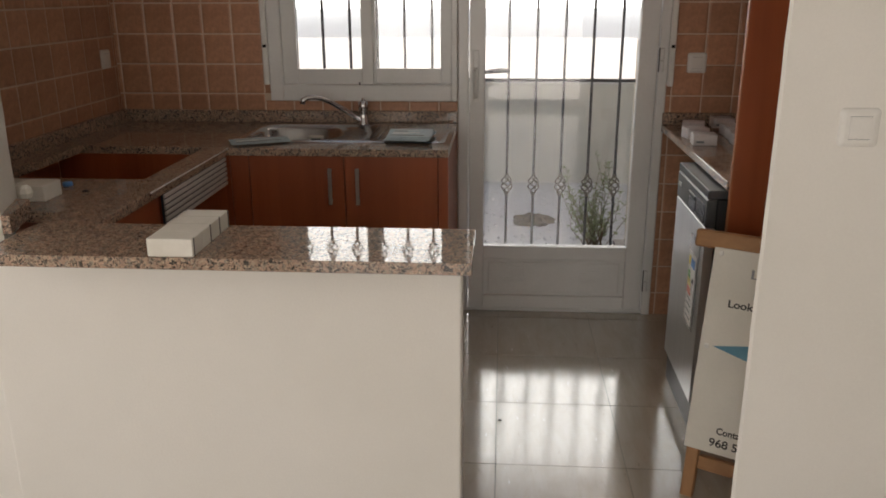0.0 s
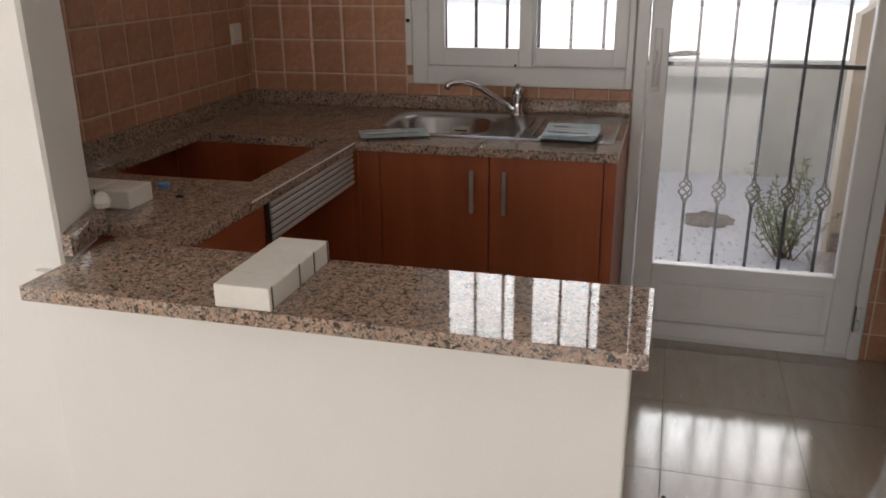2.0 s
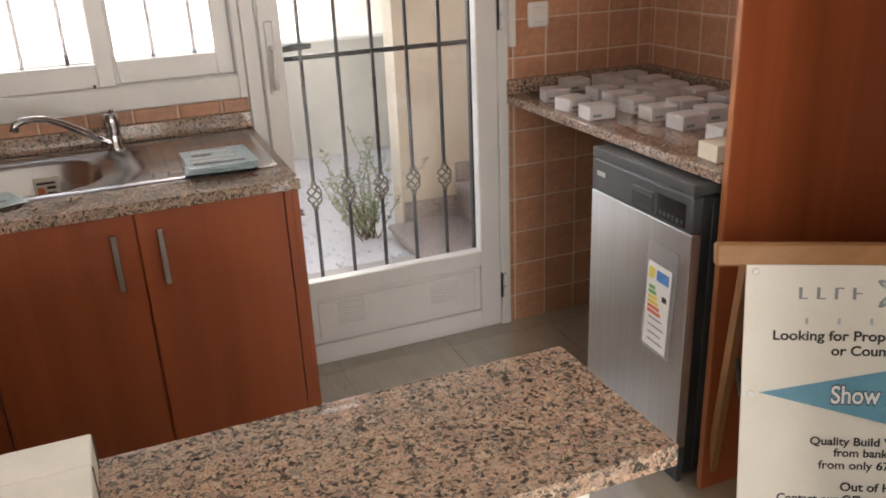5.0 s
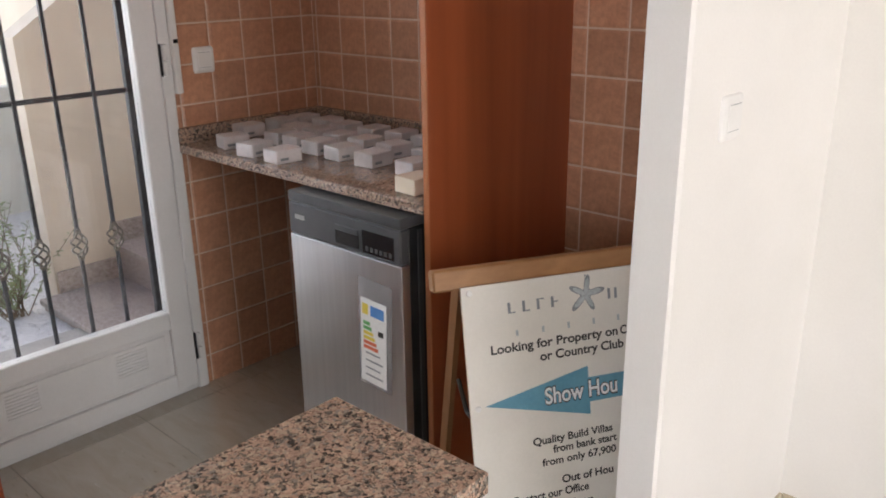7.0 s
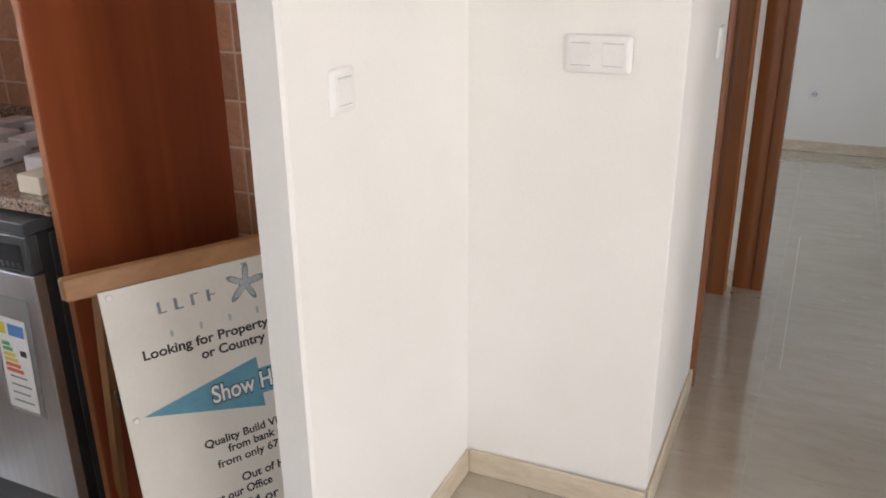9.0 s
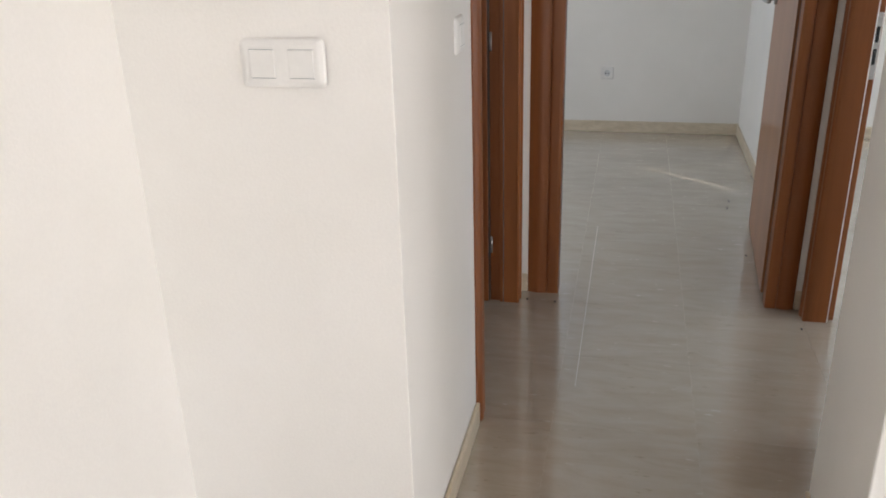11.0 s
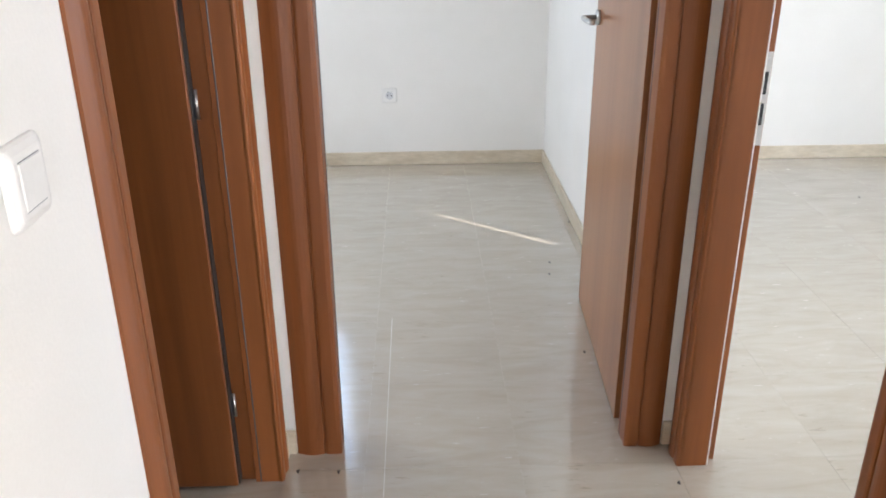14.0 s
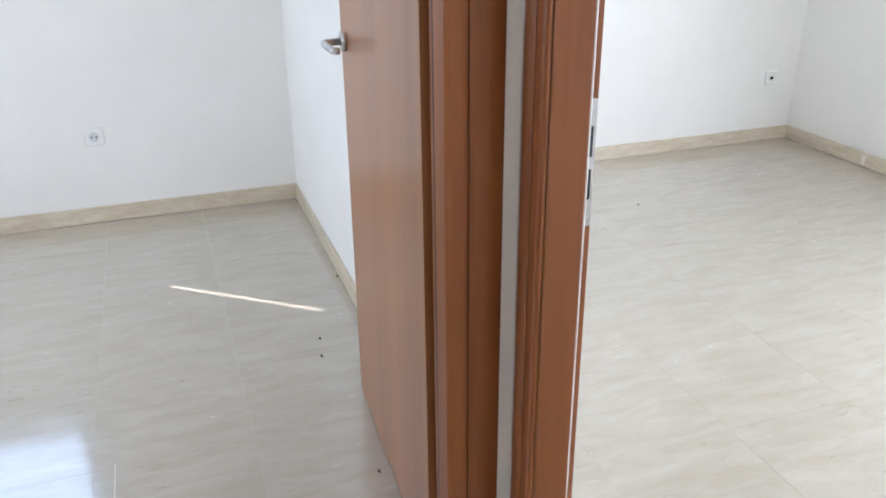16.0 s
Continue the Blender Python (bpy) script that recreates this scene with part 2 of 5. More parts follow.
M_TAPE = noisy("dark_band", (0.05, 0.045, 0.04), (0.1, 0.09, 0.08), 30.0, 0.6)
M_PAPER = noisy("pale_teal_paper", (0.36, 0.50, 0.56), (0.52, 0.65, 0.69), 30.0, 0.45, spread=0.2)
M_PRINT = noisy("dark_print", (0.10, 0.13, 0.14), (0.16, 0.19, 0.2), 30.0, 0.6)
M_BOARD = noisy("white_sign_board", (0.76, 0.73, 0.66), (0.82, 0.79, 0.72), 3.0, 0.4, spread=0.04)
M_INK = noisy("black_ink", (0.02, 0.018, 0.016), (0.04, 0.035, 0.03), 30.0, 0.5)
M_INKGREY = noisy("grey_ink", (0.22, 0.24, 0.26), (0.3, 0.32, 0.33), 30.0, 0.5)
M_BLUE = noisy("sign_blue", (0.10, 0.30, 0.42), (0.14, 0.36, 0.48), 12.0, 0.45, spread=0.1)
M_STAR = noisy("pale_grey_blue", (0.40, 0.45, 0.46), (0.55, 0.6, 0.6), 60.0, 0.5)
M_WHITEINK = noisy("white_ink", (0.85, 0.85, 0.83), (0.88, 0.88, 0.86), 9.0, 0.45)
M_GREEN = noisy("label_green", (0.12, 0.42, 0.12), (0.16, 0.48, 0.15), 20.0, 0.5)
M_YELLOW = noisy("label_yellow", (0.75, 0.6, 0.08), (0.8, 0.65, 0.12), 20.0, 0.5)
M_RED = noisy("label_red", (0.7, 0.15, 0.08), (0.75, 0.2, 0.1), 20.0, 0.5)
M_LBLUE = noisy("label_blue", (0.08, 0.25, 0.6), (0.12, 0.3, 0.65), 20.0, 0.5)
M_GLASS = glass_material()
M_FILM = noisy("frosted_plastic", (0.62, 0.63, 0.64), (0.68, 0.69, 0.70), 20.0, 0.15)
M_SLEEVE = noisy("clear_sleeve", (0.86, 0.87, 0.88), (0.92, 0.93, 0.94), 20.0, 0.12, bumps=0.5, bscale=25.0)
M_SLEEVE.node_tree.nodes["Principled BSDF"].inputs["Transmission Weight"].default_value = 0.85
M_SLEEVE.node_tree.nodes["Principled BSDF"].inputs["IOR"].default_value = 1.2
M_GRAVEL = noisy("white_gravel", (0.70, 0.70, 0.70), (0.85, 0.85, 0.85), 30.0, 0.9, bumps=0.8, bscale=90.0, spread=0.5)
M_PAVING = noisy("grey_paving", (0.42, 0.40, 0.37), (0.52, 0.5, 0.46), 9.0, 0.8, bumps=0.3, spread=0.2)
M_RENDER = noisy("tan_render", (0.63, 0.55, 0.44), (0.71, 0.63, 0.52), 3.0, 0.9, bumps=0.5, bscale=110.0, spread=0.15)
M_YARDWALL = noisy("cream_render", (0.62, 0.62, 0.57), (0.76, 0.75, 0.69), 2.0, 0.9, bumps=0.4, bscale=100.0, spread=0.1)
M_STEP = noisy("granite_step", (0.30, 0.25, 0.22), (0.52, 0.45, 0.41), 60.0, 0.5, bumps=0.1, spread=0.5, bscale=240.0)
M_RISER = noisy("speckled_riser", (0.26, 0.20, 0.17), (0.55, 0.46, 0.40), 85.0, 0.45, bumps=0.1, spread=0.6, bscale=200.0)
M_LEAF = noisy("grey_green_leaf", (0.24, 0.30, 0.14), (0.36, 0.42, 0.24), 30.0, 0.6, spread=0.3)
M_STEM = noisy("brown_stem", (0.13, 0.09, 0.05), (0.2, 0.14, 0.08), 30.0, 0.8)
M_DIRT = noisy("brown_earth", (0.11, 0.08, 0.05), (0.2, 0.15, 0.1), 30.0, 0.95, bumps=0.6)


# ---- building helpers ----
def box(bm, x0, y0, z0, x1, y1, z1, bevel=0.0, seg=1):
    vs = [bm.verts.new((x, y, z)) for z in (z0, z1) for y in (y0, y1) for x in (x0, x1)]
    fs = [bm.faces.new([vs[i] for i in f]) for f in ((0, 2, 3, 1), (4, 5, 7, 6), (0, 1, 5, 4), (2, 6, 7, 3), (0, 4, 6, 2), (1, 3, 7, 5))]
    if bevel:
        es = list({e for f in fs for e in f.edges})
        bmesh.ops.bevel(bm, geom=es, offset=bevel, segments=seg, affect="EDGES", profile=0.5)
    return bm


def boxes(*specs, bevel=0.0, seg=1):
    bm = bmesh.new()
    for s in specs:
        b2 = bmesh.new()
        box(b2, *s, bevel=bevel, seg=seg)
        me = bpy.data.meshes.new("tmp")
        b2.to_mesh(me)
        b2.free()
        bm.from_mesh(me)
        bpy.data.meshes.remove(me)
    return bm


def prism(points, z0, z1, bevel=0.0):
    """An upright prism over a footprint given counter-clockwise."""
    bm = bmesh.new()
    lo = [bm.verts.new((x, y, z0)) for x, y in points]
    hi = [bm.verts.new((x, y, z1)) for x, y in points]
    n = len(points)
    bm.faces.new(lo[::-1])
    bm.faces.new(hi)
    for i in range(n):
        bm.faces.new((lo[i], lo[(i + 1) % n], hi[(i + 1) % n], hi[i]))
    if bevel:
        up = [e for e in bm.edges if abs(e.verts[0].co.z - e.verts[1].co.z) > 1e-6]
        bmesh.ops.bevel(bm, geom=up, offset=bevel, segments=3, affect="EDGES", profile=0.5)
    return bm


def plaster(points, z0, z1, rows=40, rough=0.0022):
    """A wall end over a footprint, its plaster faces and edges slightly wavy."""
    bm = bmesh.new()
    c = Vector((sum(p[0] for p in points), sum(p[1] for p in points), 0)) / len(points)
    rings = []
    for k in range(rows + 1):
        z = z0 + (z1 - z0) * k / rows
        ring = []
        for i, (x, y) in enumerate(points):
            w = noise.noise(Vector((x * 3 + i, y * 3, z * 5))) * rough + noise.noise(Vector((x * 9, y * 7 + i, z * 19))) * rough * 0.6
            d = Vector((x, y, 0)) - c
            d.normalize()
            ring.append(bm.verts.new((x + d.x * w, y + d.y * w, z)))
        rings.append(ring)
    n = len(points)
    for a, b in zip(rings, rings[1:]):
        for i in range(n):
            bm.faces.new((a[i], a[(i + 1) % n], b[(i + 1) % n], b[i]))
    bm.faces.new(rings[0][::-1])
    bm.faces.new(rings[-1])
    return bm


def tube(points, r, n=8, caps=True):
    """A round rod along a list of points."""
    bm = bmesh.new()
    ps = [Vector(p) for p in points]
    rings = []
    side = None
    for i, p in enumerate(ps):
        d = (ps[min(i + 1, len(ps) - 1)] - ps[max(i - 1, 0)]).normalized()
        if side is None:
            side = d.orthogonal().normalized()
        side = (side - d * side.dot(d)).normalized()
        up = d.cross(side)
        rad = r[i] if isinstance(r, (list, tuple)) else r
        rings.append([bm.verts.new(p + rad * (math.cos(a) * side + math.sin(a) * up)) for a in (2 * math.pi * k / n for k in range(n))])
    for a, b in zip(rings, rings[1:]):
        for k in range(n):
            bm.faces.new((a[k], a[(k + 1) % n], b[(k + 1) % n], b[k]))
    if caps:
        bm.faces.new(rings[0][::-1])
        bm.faces.new(rings[-1])
    return bm


def lathe(profile, x, y, z, n=20):
    """A turned shape: (radius, height) pairs about an upright axis."""
    bm = bmesh.new()
    rings = [[bm.verts.new((x + r * math.cos(2 * math.pi * k / n), y + r * math.sin(2 * math.pi * k / n), z + h)) for k in range(n)] for r, h in profile]
    for a, b in zip(rings, rings[1:]):
        for k in range(n):
            bm.faces.new((a[k], a[(k + 1) % n], b[(k + 1) % n], b[k]))
    bm.faces.new(rings[0][::-1])
    bm.faces.new(rings[-1])
    return bm


def sweep(profile, path_a, path_b):
    """A straight moulding: profile of (u, v) offsets as 3D vectors already placed, run from one shift to another."""
    bm = bmesh.new()
    a = [bm.verts.new(Vector(p) + Vector(path_a)) for p in profile]
    b = [bm.verts.new(Vector(p) + Vector(path_b)) for p in profile]
    n = len(profile)
    for i in range(n):
        bm.faces.new((a[i], a[(i + 1) % n], b[(i + 1) % n], b[i]))
    bm.faces.new(a[::-1])
    bm.faces.new(b)
    bmesh.ops.recalc_face_normals(bm, faces=bm.faces)
    return bm


def finish(bm, name, mat, loc=(0, 0, 0), smooth=False):
    bmesh.ops.translate(bm, verts=bm.verts, vec=-Vector(loc))
    me = bpy.data.meshes.new(name)
    bm.to_mesh(me)
    bm.free()
    me.materials.append(mat)
    if smooth:
        for p in me.polygons:
            p.use_smooth = True
    return me


ORIGIN = {}


def thing(name, x, y, z, label, category, group=""):
    ob = new(name)
    ob.empty_display_size = 0.05
    ob.location = (x, y, z)
    ORIGIN[ob] = Vector((x, y, z))
    return tagged(ob, label, category, group)


def solid(name, bm, mat, loc, label, category, group="", smooth=False):
    """A thing that is one mesh."""
    ob = new(name, finish(bm, name, mat, loc, smooth))
    ob.location = loc
    ORIGIN[ob] = Vector(loc)
    return tagged(ob, label, category, group)


def part(name, bm, mat, parent, label="", smooth=False):
    """One mesh under a thing or a part; the bmesh is in world places."""
    o = ORIGIN[parent]
    ob = new(name, finish(bm, name, mat, o, smooth))
    ob.parent = parent
    ORIGIN[ob] = o
    return tagged(ob, label)


def structure(name, bm, mat, label, category="wall", smooth=False):
    ob = new(name, finish(bm, name, mat, (0, 0, 0), smooth))
    ORIGIN[ob] = Vector((0, 0, 0))
    return tagged(ob, label, category, "", "structure")


def lettering(text, size, mat, parent, m, name="lettering", spacing=1.0, thick=0.0):
    cu = bpy.data.curves.new(name, "FONT")
    cu.body, cu.size, cu.space_character, cu.extrude, cu.offset = text, size, spacing, 0.0003, thick
    tmp = bpy.data.objects.new(name, cu)
    scene.collection.objects.link(tmp)
    me = bpy.data.meshes.new_from_object(tmp.evaluated_get(bpy.context.evaluated_depsgraph_get()))
    bpy.data.objects.remove(tmp)
    bpy.data.curves.remove(cu)
    me.materials.clear()
    me.materials.append(mat)
    ob = new(name, me)
    ob.parent = parent
    ob.matrix_basis = Matrix.Translation(-ORIGIN[parent]) @ m
    ORIGIN[ob] = ORIGIN[parent]
    return ob


# ---- the large structure ----
CEIL = 2.55
TOP = 0.885          # worktops
SLAB = 0.028
structure("floor", boxes((-3.5, -3.4, -0.2, 5.8, 3.95, -0.0014)), M_GROUT, "pale grout bed of the tiled floor", "floor")
structure("floor_kitchen", boxes((-1.68, 2.05, -0.0014, 1.30, 3.75, -0.0009)), M_DGROUT, "darker grout bed of the kitchen floor", "floor")
structure("ceiling", boxes((-3.6, -3.4, CEIL, 5.8, 3.95, CEIL + 0.2)), M_CEIL, "plain white ceiling", "ceiling")
DX0, DX1, DH = -0.17, 0.72, 2.12
WX0, WX1, WZ0, WZ1 = -0.997, -0.18, 0.98, 2.08
structure("wall_kitchen_back", boxes((-1.9, 3.7525, 0, WX0, 3.95, CEIL), (WX0, 3.7525, 0, DX0 - 0.01, 3.95, WZ0), (DX0 - 0.01, 3.7525, 0, DX0, 3.95, WZ1), (WX0, 3.7525, WZ1, DX0, 3.95, CEIL),
          (DX0, 3.7525, DH, DX1, 3.95, CEIL), (DX1, 3.7525, 0, 1.45, 3.95, CEIL)), M_TGROUT, "kitchen wall with grouted joints behind terracotta tiles")
structure("wall_kitchen_left", boxes((-1.9, 2.15, 0, -1.6925, 3.7525, CEIL)), M_TGROUT, "kitchen wall with grouted joints behind terracotta tiles")
structure("wall_kitchen_right", boxes((1.3105, 2.02, 0, 1.45, 3.7525, CEIL)), M_TGROUT, "kitchen wall with grouted joints behind terracotta tiles")
structure("wall_pillar", plaster([(-3.5, 1.955), (-1.188, 1.955), (-1.181, 1.962), (-1.247, 2.145), (-1.253, 2.15), (-3.5, 2.15)], 0, CEIL), M_WALL, "white painted wall end beside the breakfast bar")
structure("wall_half", prism([(-1.24, 1.937), (-0.065, 1.937), (-0.065, 2.045), (-1.24, 2.045)], 0, TOP - SLAB, 0.006), M_WALL, "cream white half-height wall under the breakfast bar")
structure("wall_stub", plaster([(0.602, 1.918), (0.609, 1.912), (1.40, 1.908), (1.40, 2.02), (0.647, 2.02), (0.639, 2.014)], 0, CEIL), M_WALL, "white painted wall end with worn plaster edge")
structure("wall_switch", prism([(1.332, 1.98), (1.352, 1.412), (2.08, 1.412), (2.08, 1.51), (1.45, 1.51), (1.45, 1.98)], 0, CEIL, 0.002), M_WALL, "white painted wall with a light switch")
structure("wall_hall_left", boxes((2.08, 1.413, 2.08, 2.92, 1.51, CEIL), (2.92, 1.412, 0, 2.99, 1.51, CEIL)), M_WALL, "white hall wall with a doorway")
structure("wall_hall_end", boxes((2.99, 1.31, 0, 3.085, 3.7525, CEIL), (2.99, 0.44, 2.08, 3.085, 1.31, CEIL), (2.99, 0.255, 0, 3.085, 0.44, CEIL)), M_WALL, "white end wall of the hall with a doorway")
structure("wall_hall_right", boxes((1.81, 0.255, 0, 2.08, 0.355, CEIL), (2.08, 0.255, 2.08, 2.94, 0.355, CEIL), (2.94, 0.255, 0, 2.99, 0.355, CEIL)), M_WALL, "white hall wall with a doorway")
structure("wall_between_rooms", boxes((3.085, 0.235, 0, 5.6, 0.325, CEIL)), M_WALL, "white wall between two bedrooms")
structure("wall_entry_right", prism([(1.42, -3.2), (1.55, -3.2), (1.55, 0.255), (1.81, 0.255), (1.81, 0.538), (1.42, 0.538)], 0, CEIL, 0.004), M_WALL, "white painted wall corner at the hall entry")
structure("wall_far", boxes((5.6, -2.75, 0, 5.8, -0.9, CEIL), (5.6, -0.9, 0, 5.8, 0.32, 1.0), (5.6, -0.9, 2.1, 5.8, 0.32, CEIL), (5.6, 0.32, 0, 5.8, 1.3, CEIL),
          (5.6, 1.3, 0, 5.8, 2.3, 1.0), (5.6, 1.3, 2.1, 5.8, 2.3, CEIL), (5.6, 2.3, 0, 5.8, 3.95, CEIL)), M_WALL, "white bedroom outer wall with two windows")
# Openings in the next four walls are unseen, added for the lamps.
structure("wall_room_south", boxes((1.55, -2.75, 0, 1.9, -2.575, CEIL), (1.9, -2.75, 2.15, 3.5, -2.575, CEIL), (3.5, -2.75, 0, 5.6, -2.575, CEIL)), M_WALL, "plain white bedroom wall with an unseen added opening")
structure("wall_north", boxes((1.45, 3.758, 0, 3.6, 3.95, CEIL), (3.6, 3.758, 0, 4.8, 3.95, 1.0), (3.6, 3.758, 2.1, 4.8, 3.95, CEIL), (4.8, 3.758, 0, 5.6, 3.95, CEIL)), M_WALL, "plain white wall with an unseen added opening")
structure("wall_living_west", boxes((-3.6, -3.4, 0, -3.5, -0.8, CEIL), (-3.6, -0.8, 2.15, -3.5, 1.2, CEIL), (-3.6, 1.2, 0, -3.5, 2.15, CEIL)), M_WALL, "white living room wall with an unseen opening for a lamp")
structure("wall_living_south", boxes((-3.5, -3.4, 0, -1.7, -3.2, CEIL), (1.1, -3.4, 0, 1.55, -3.2, CEIL), (-1.7, -3.4, 2.15, 1.1, -3.2, CEIL)), M_WALL, "white living room wall with a wide unseen opening for a lamp")

# skirting of the same stone as the floor
SK = 0.075


def skirting(x0, y0, x1, y1):
    ob = structure("baseboard", boxes((x0, y0, 0, x1, y1, SK), bevel=0.003), M_SKIRT, "beige stone-look tile skirting", "baseboard")
    return ob


skirting(0.62, 1.90, 1.332, 1.911)
skirting(1.326, 1.412, 1.337, 1.90)
skirting(1.345, 1.40, 2.043, 1.411)
skirting(2.955, 1.40, 2.979, 1.411)
skirting(2.979, 1.379, 2.989, 1.411)
skirting(2.979, 0.356, 2.989, 0.383)
skirting(5.589, 0.326, 5.599, 3.75)
skirting(3.086, 0.326, 5.589, 0.336)
skirting(5.589, -2.574, 5.599, 0.234)
skirting(3.5, -2.574, 5.589, -2.564)
skirting(1.41, 0.539, 1.80, 0.549)
skirting(1.409, -3.2, 1.419, 0.539)
skirting(1.811, 0.356, 2.043, 0.366)


# ---- interior doors ----
def casing_profile(w, d, along, out):
    """Rounded two-step moulding, w wide and d proud; along and out are unit vectors."""
    pts = [(0, 0), (0, d * 0.6), (w * 0.03, d * 0.85), (w * 0.10, d), (w * 0.30, d), (w * 0.355, d * 0.9), (w * 0.37, d * 0.55), (w * 0.39, d * 0.55)]
    pts += [(w * (0.40 + 0.60 * k / 8), d * (0.35 + 0.95 * math.sin(math.pi * (0.18 + 0.80 * k / 8)))) for k in range(9)] + [(w, 0)]
    A, O = Vector(along), Vector(out)
    return [A * a + O * o for a, o in pts]


def door_frame(name, corner0, corner1, along, out, depth, head, label, W=0.085, W1=0.085, rebate=0.012, keep=0.04, white_seal=False):
    """A cased opening. corner0 and corner1: the floor points of the opening's edges on the side that is seen; along: from 0 to 1; out: into the hall."""
    A, O = Vector(along), Vector(out)
    c0, c1 = Vector(corner0), Vector(corner1)
    fr = thing(name, c0.x, c0.y, 0, label, "door frame")
    fr["kind"] = "structure"
    part("casing", sweep(casing_profile(W, 0.013, -A, O), c0, c0 + Vector((0, 0, head + W))), M_DOOR, fr)
    part("casing", sweep(casing_profile(W1, 0.013, A, O), c1, c1 + Vector((0, 0, head + W))), M_DOOR, fr)
    part("head_casing", sweep(casing_profile(W, 0.013, (0, 0, 1), O), c0 + Vector((0, 0, head)), c1 + Vector((0, 0, head))), M_DOOR, fr)

    def slab(p, q, z0, z1):
        lo = Vector((min(p.x, q.x), min(p.y, q.y), z0))
        hi = Vector((max(p.x, q.x), max(p.y, q.y), z1))
        return boxes((*lo, *hi), bevel=0.0015)

    t = 0.05
    front, cut = O * 0.004, depth - keep
    for c, side in ((c0, A), (c1, -A)):
        part("jamb", slab(c + front, c - side * t - O * cut, 0, head + t), M_DOOR, fr)
        if white_seal:
            part("seal", slab(c - side * 0.001 - O * (cut + 0.0001), c - side * 0.009 - O * (cut + 0.004), 0, head), M_PLASTIC, fr, "thin pale rubber seal")
        else:
            part("seal", slab(c + side * 0.0012 - O * (cut - 0.012), c - side * 0.004 - O * (cut - 0.016), 0, head), M_DWGREY, fr, "thin grey rubber seal")
        part("rebate_jamb", slab(c - side * rebate - O * cut, c - side * t - O * depth, 0, head + t), M_DOOR, fr)
    part("head_jamb", slab(c0 + front, c1 - O * cut, head, head + 0.03), M_DOOR, fr)
    part("head_rebate", slab(c0 - O * cut, c1 - O * depth, head + rebate, head + 0.05), M_DOOR, fr)
    return fr


frame_left = door_frame("door_1", (2.13, 1.412, 0), (2.868, 1.412, 0), (1, 0, 0), (0, -1, 0), 0.1, 2.03, "brown wooden door frame with moulded casing in the hall")
frame_end = door_frame("door_2", (2.99, 1.258, 0), (2.99, 0.487, 0), (0, -1, 0), (-1, 0, 0), 0.097, 2.03, "brown wooden door frame with moulded casing at the hall end", 0.12, 0.102)
frame_right = door_frame("door_3", (2.886, 0.355, 0), (2.14, 0.355, 0), (-1, 0, 0), (0, 1, 0), 0.095, 2.03, "brown wooden door frame with moulded casing and steel strike plate", rebate=0.026, keep=0.028, white_seal=True)


def strike_plate(parent, x, y, z):
    p = part("strike_plate", boxes((x - 0.002, y - 0.011, z - 0.105, x + 0.0, y + 0.011, z + 0.105), bevel=0.0008), M_NICKEL, parent, "satin steel strike plate")
    part("latch_hole", boxes((x - 0.0026, y - 0.006, z + 0.012, x - 0.0018, y + 0.006, z + 0.062)), M_BLACK, p)
    part("bolt_hole", boxes((x - 0.0026, y - 0.006, z - 0.058, x - 0.0018, y + 0.006, z - 0.008)), M_BLACK, p)
    for dz in (-0.092, 0.092):
        part("screw", lathe([(0.003, 0), (0.003, 0.001)], x - 0.0025, y, z + dz, 8), M_NICKEL, p)


strike_plate(frame_right, 2.9118, 0.273, 0.975)


def lever(parent, base, out, along):
    """A rounded lever handle on a round rose."""
    B, O, A = Vector(base), Vector(out), Vector(along)
    h = part("handle", tube([B, B + O * 0.012], 0.024, 20), M_NICKEL, parent, "satin nickel lever handle", True)
    pts = [B + O * 0.01, B + O * 0.045, B + O * 0.055 + A * 0.008, B + O * 0.057 + A * 0.03, B + O * 0.055 + A * 0.11, B + O * 0.045 + A * 0.12]
    part("lever", tube(pts, 0.0085, 10), M_NICKEL, h, "", True)


# leaf of the end bedroom, swung open along the wall
leaf = thing("door_4", 3.075, 0.52, 0, "brown veneered interior door standing open in the bedroom", "door")
leaf["kind"] = "structure"
part("door_leaf", prism([(3.098, 0.450), (3.868, 0.40), (3.870, 0.445), (3.100, 0.487)], 0.008, 2.02), M_LEAFSHEEN, leaf)
lever(leaf, (3.815, 0.447, 1.035), (0, 1, 0), (-1, 0, 0))
leaf2 = thing("door_5", 2.84, 1.54, 0, "brown veneered interior door standing open in the dark side room", "door")
leaf2["kind"] = "structure"
part("door_leaf", boxes((2.84, 1.512, 0.012, 2.877, 2.27, 2.02), bevel=0.002), M_DOOR, leaf2)
# Dark strip over the leaf's end face paints the hinge gap's shade.
part("edge_seal", boxes((2.850, 1.5085, 0.012, 2.8765, 1.5118, 2.02)), M_DWDARK, leaf2, "dark strip painted as the shade in the hinge gap")
for hz in (0.235, 0.99, 1.8):
    part("hinge", tube([(2.872, 1.504, hz - 0.032), (2.872, 1.504, hz + 0.032)], 0.0045, 8), M_NICKEL, leaf2, "steel hinge", True)


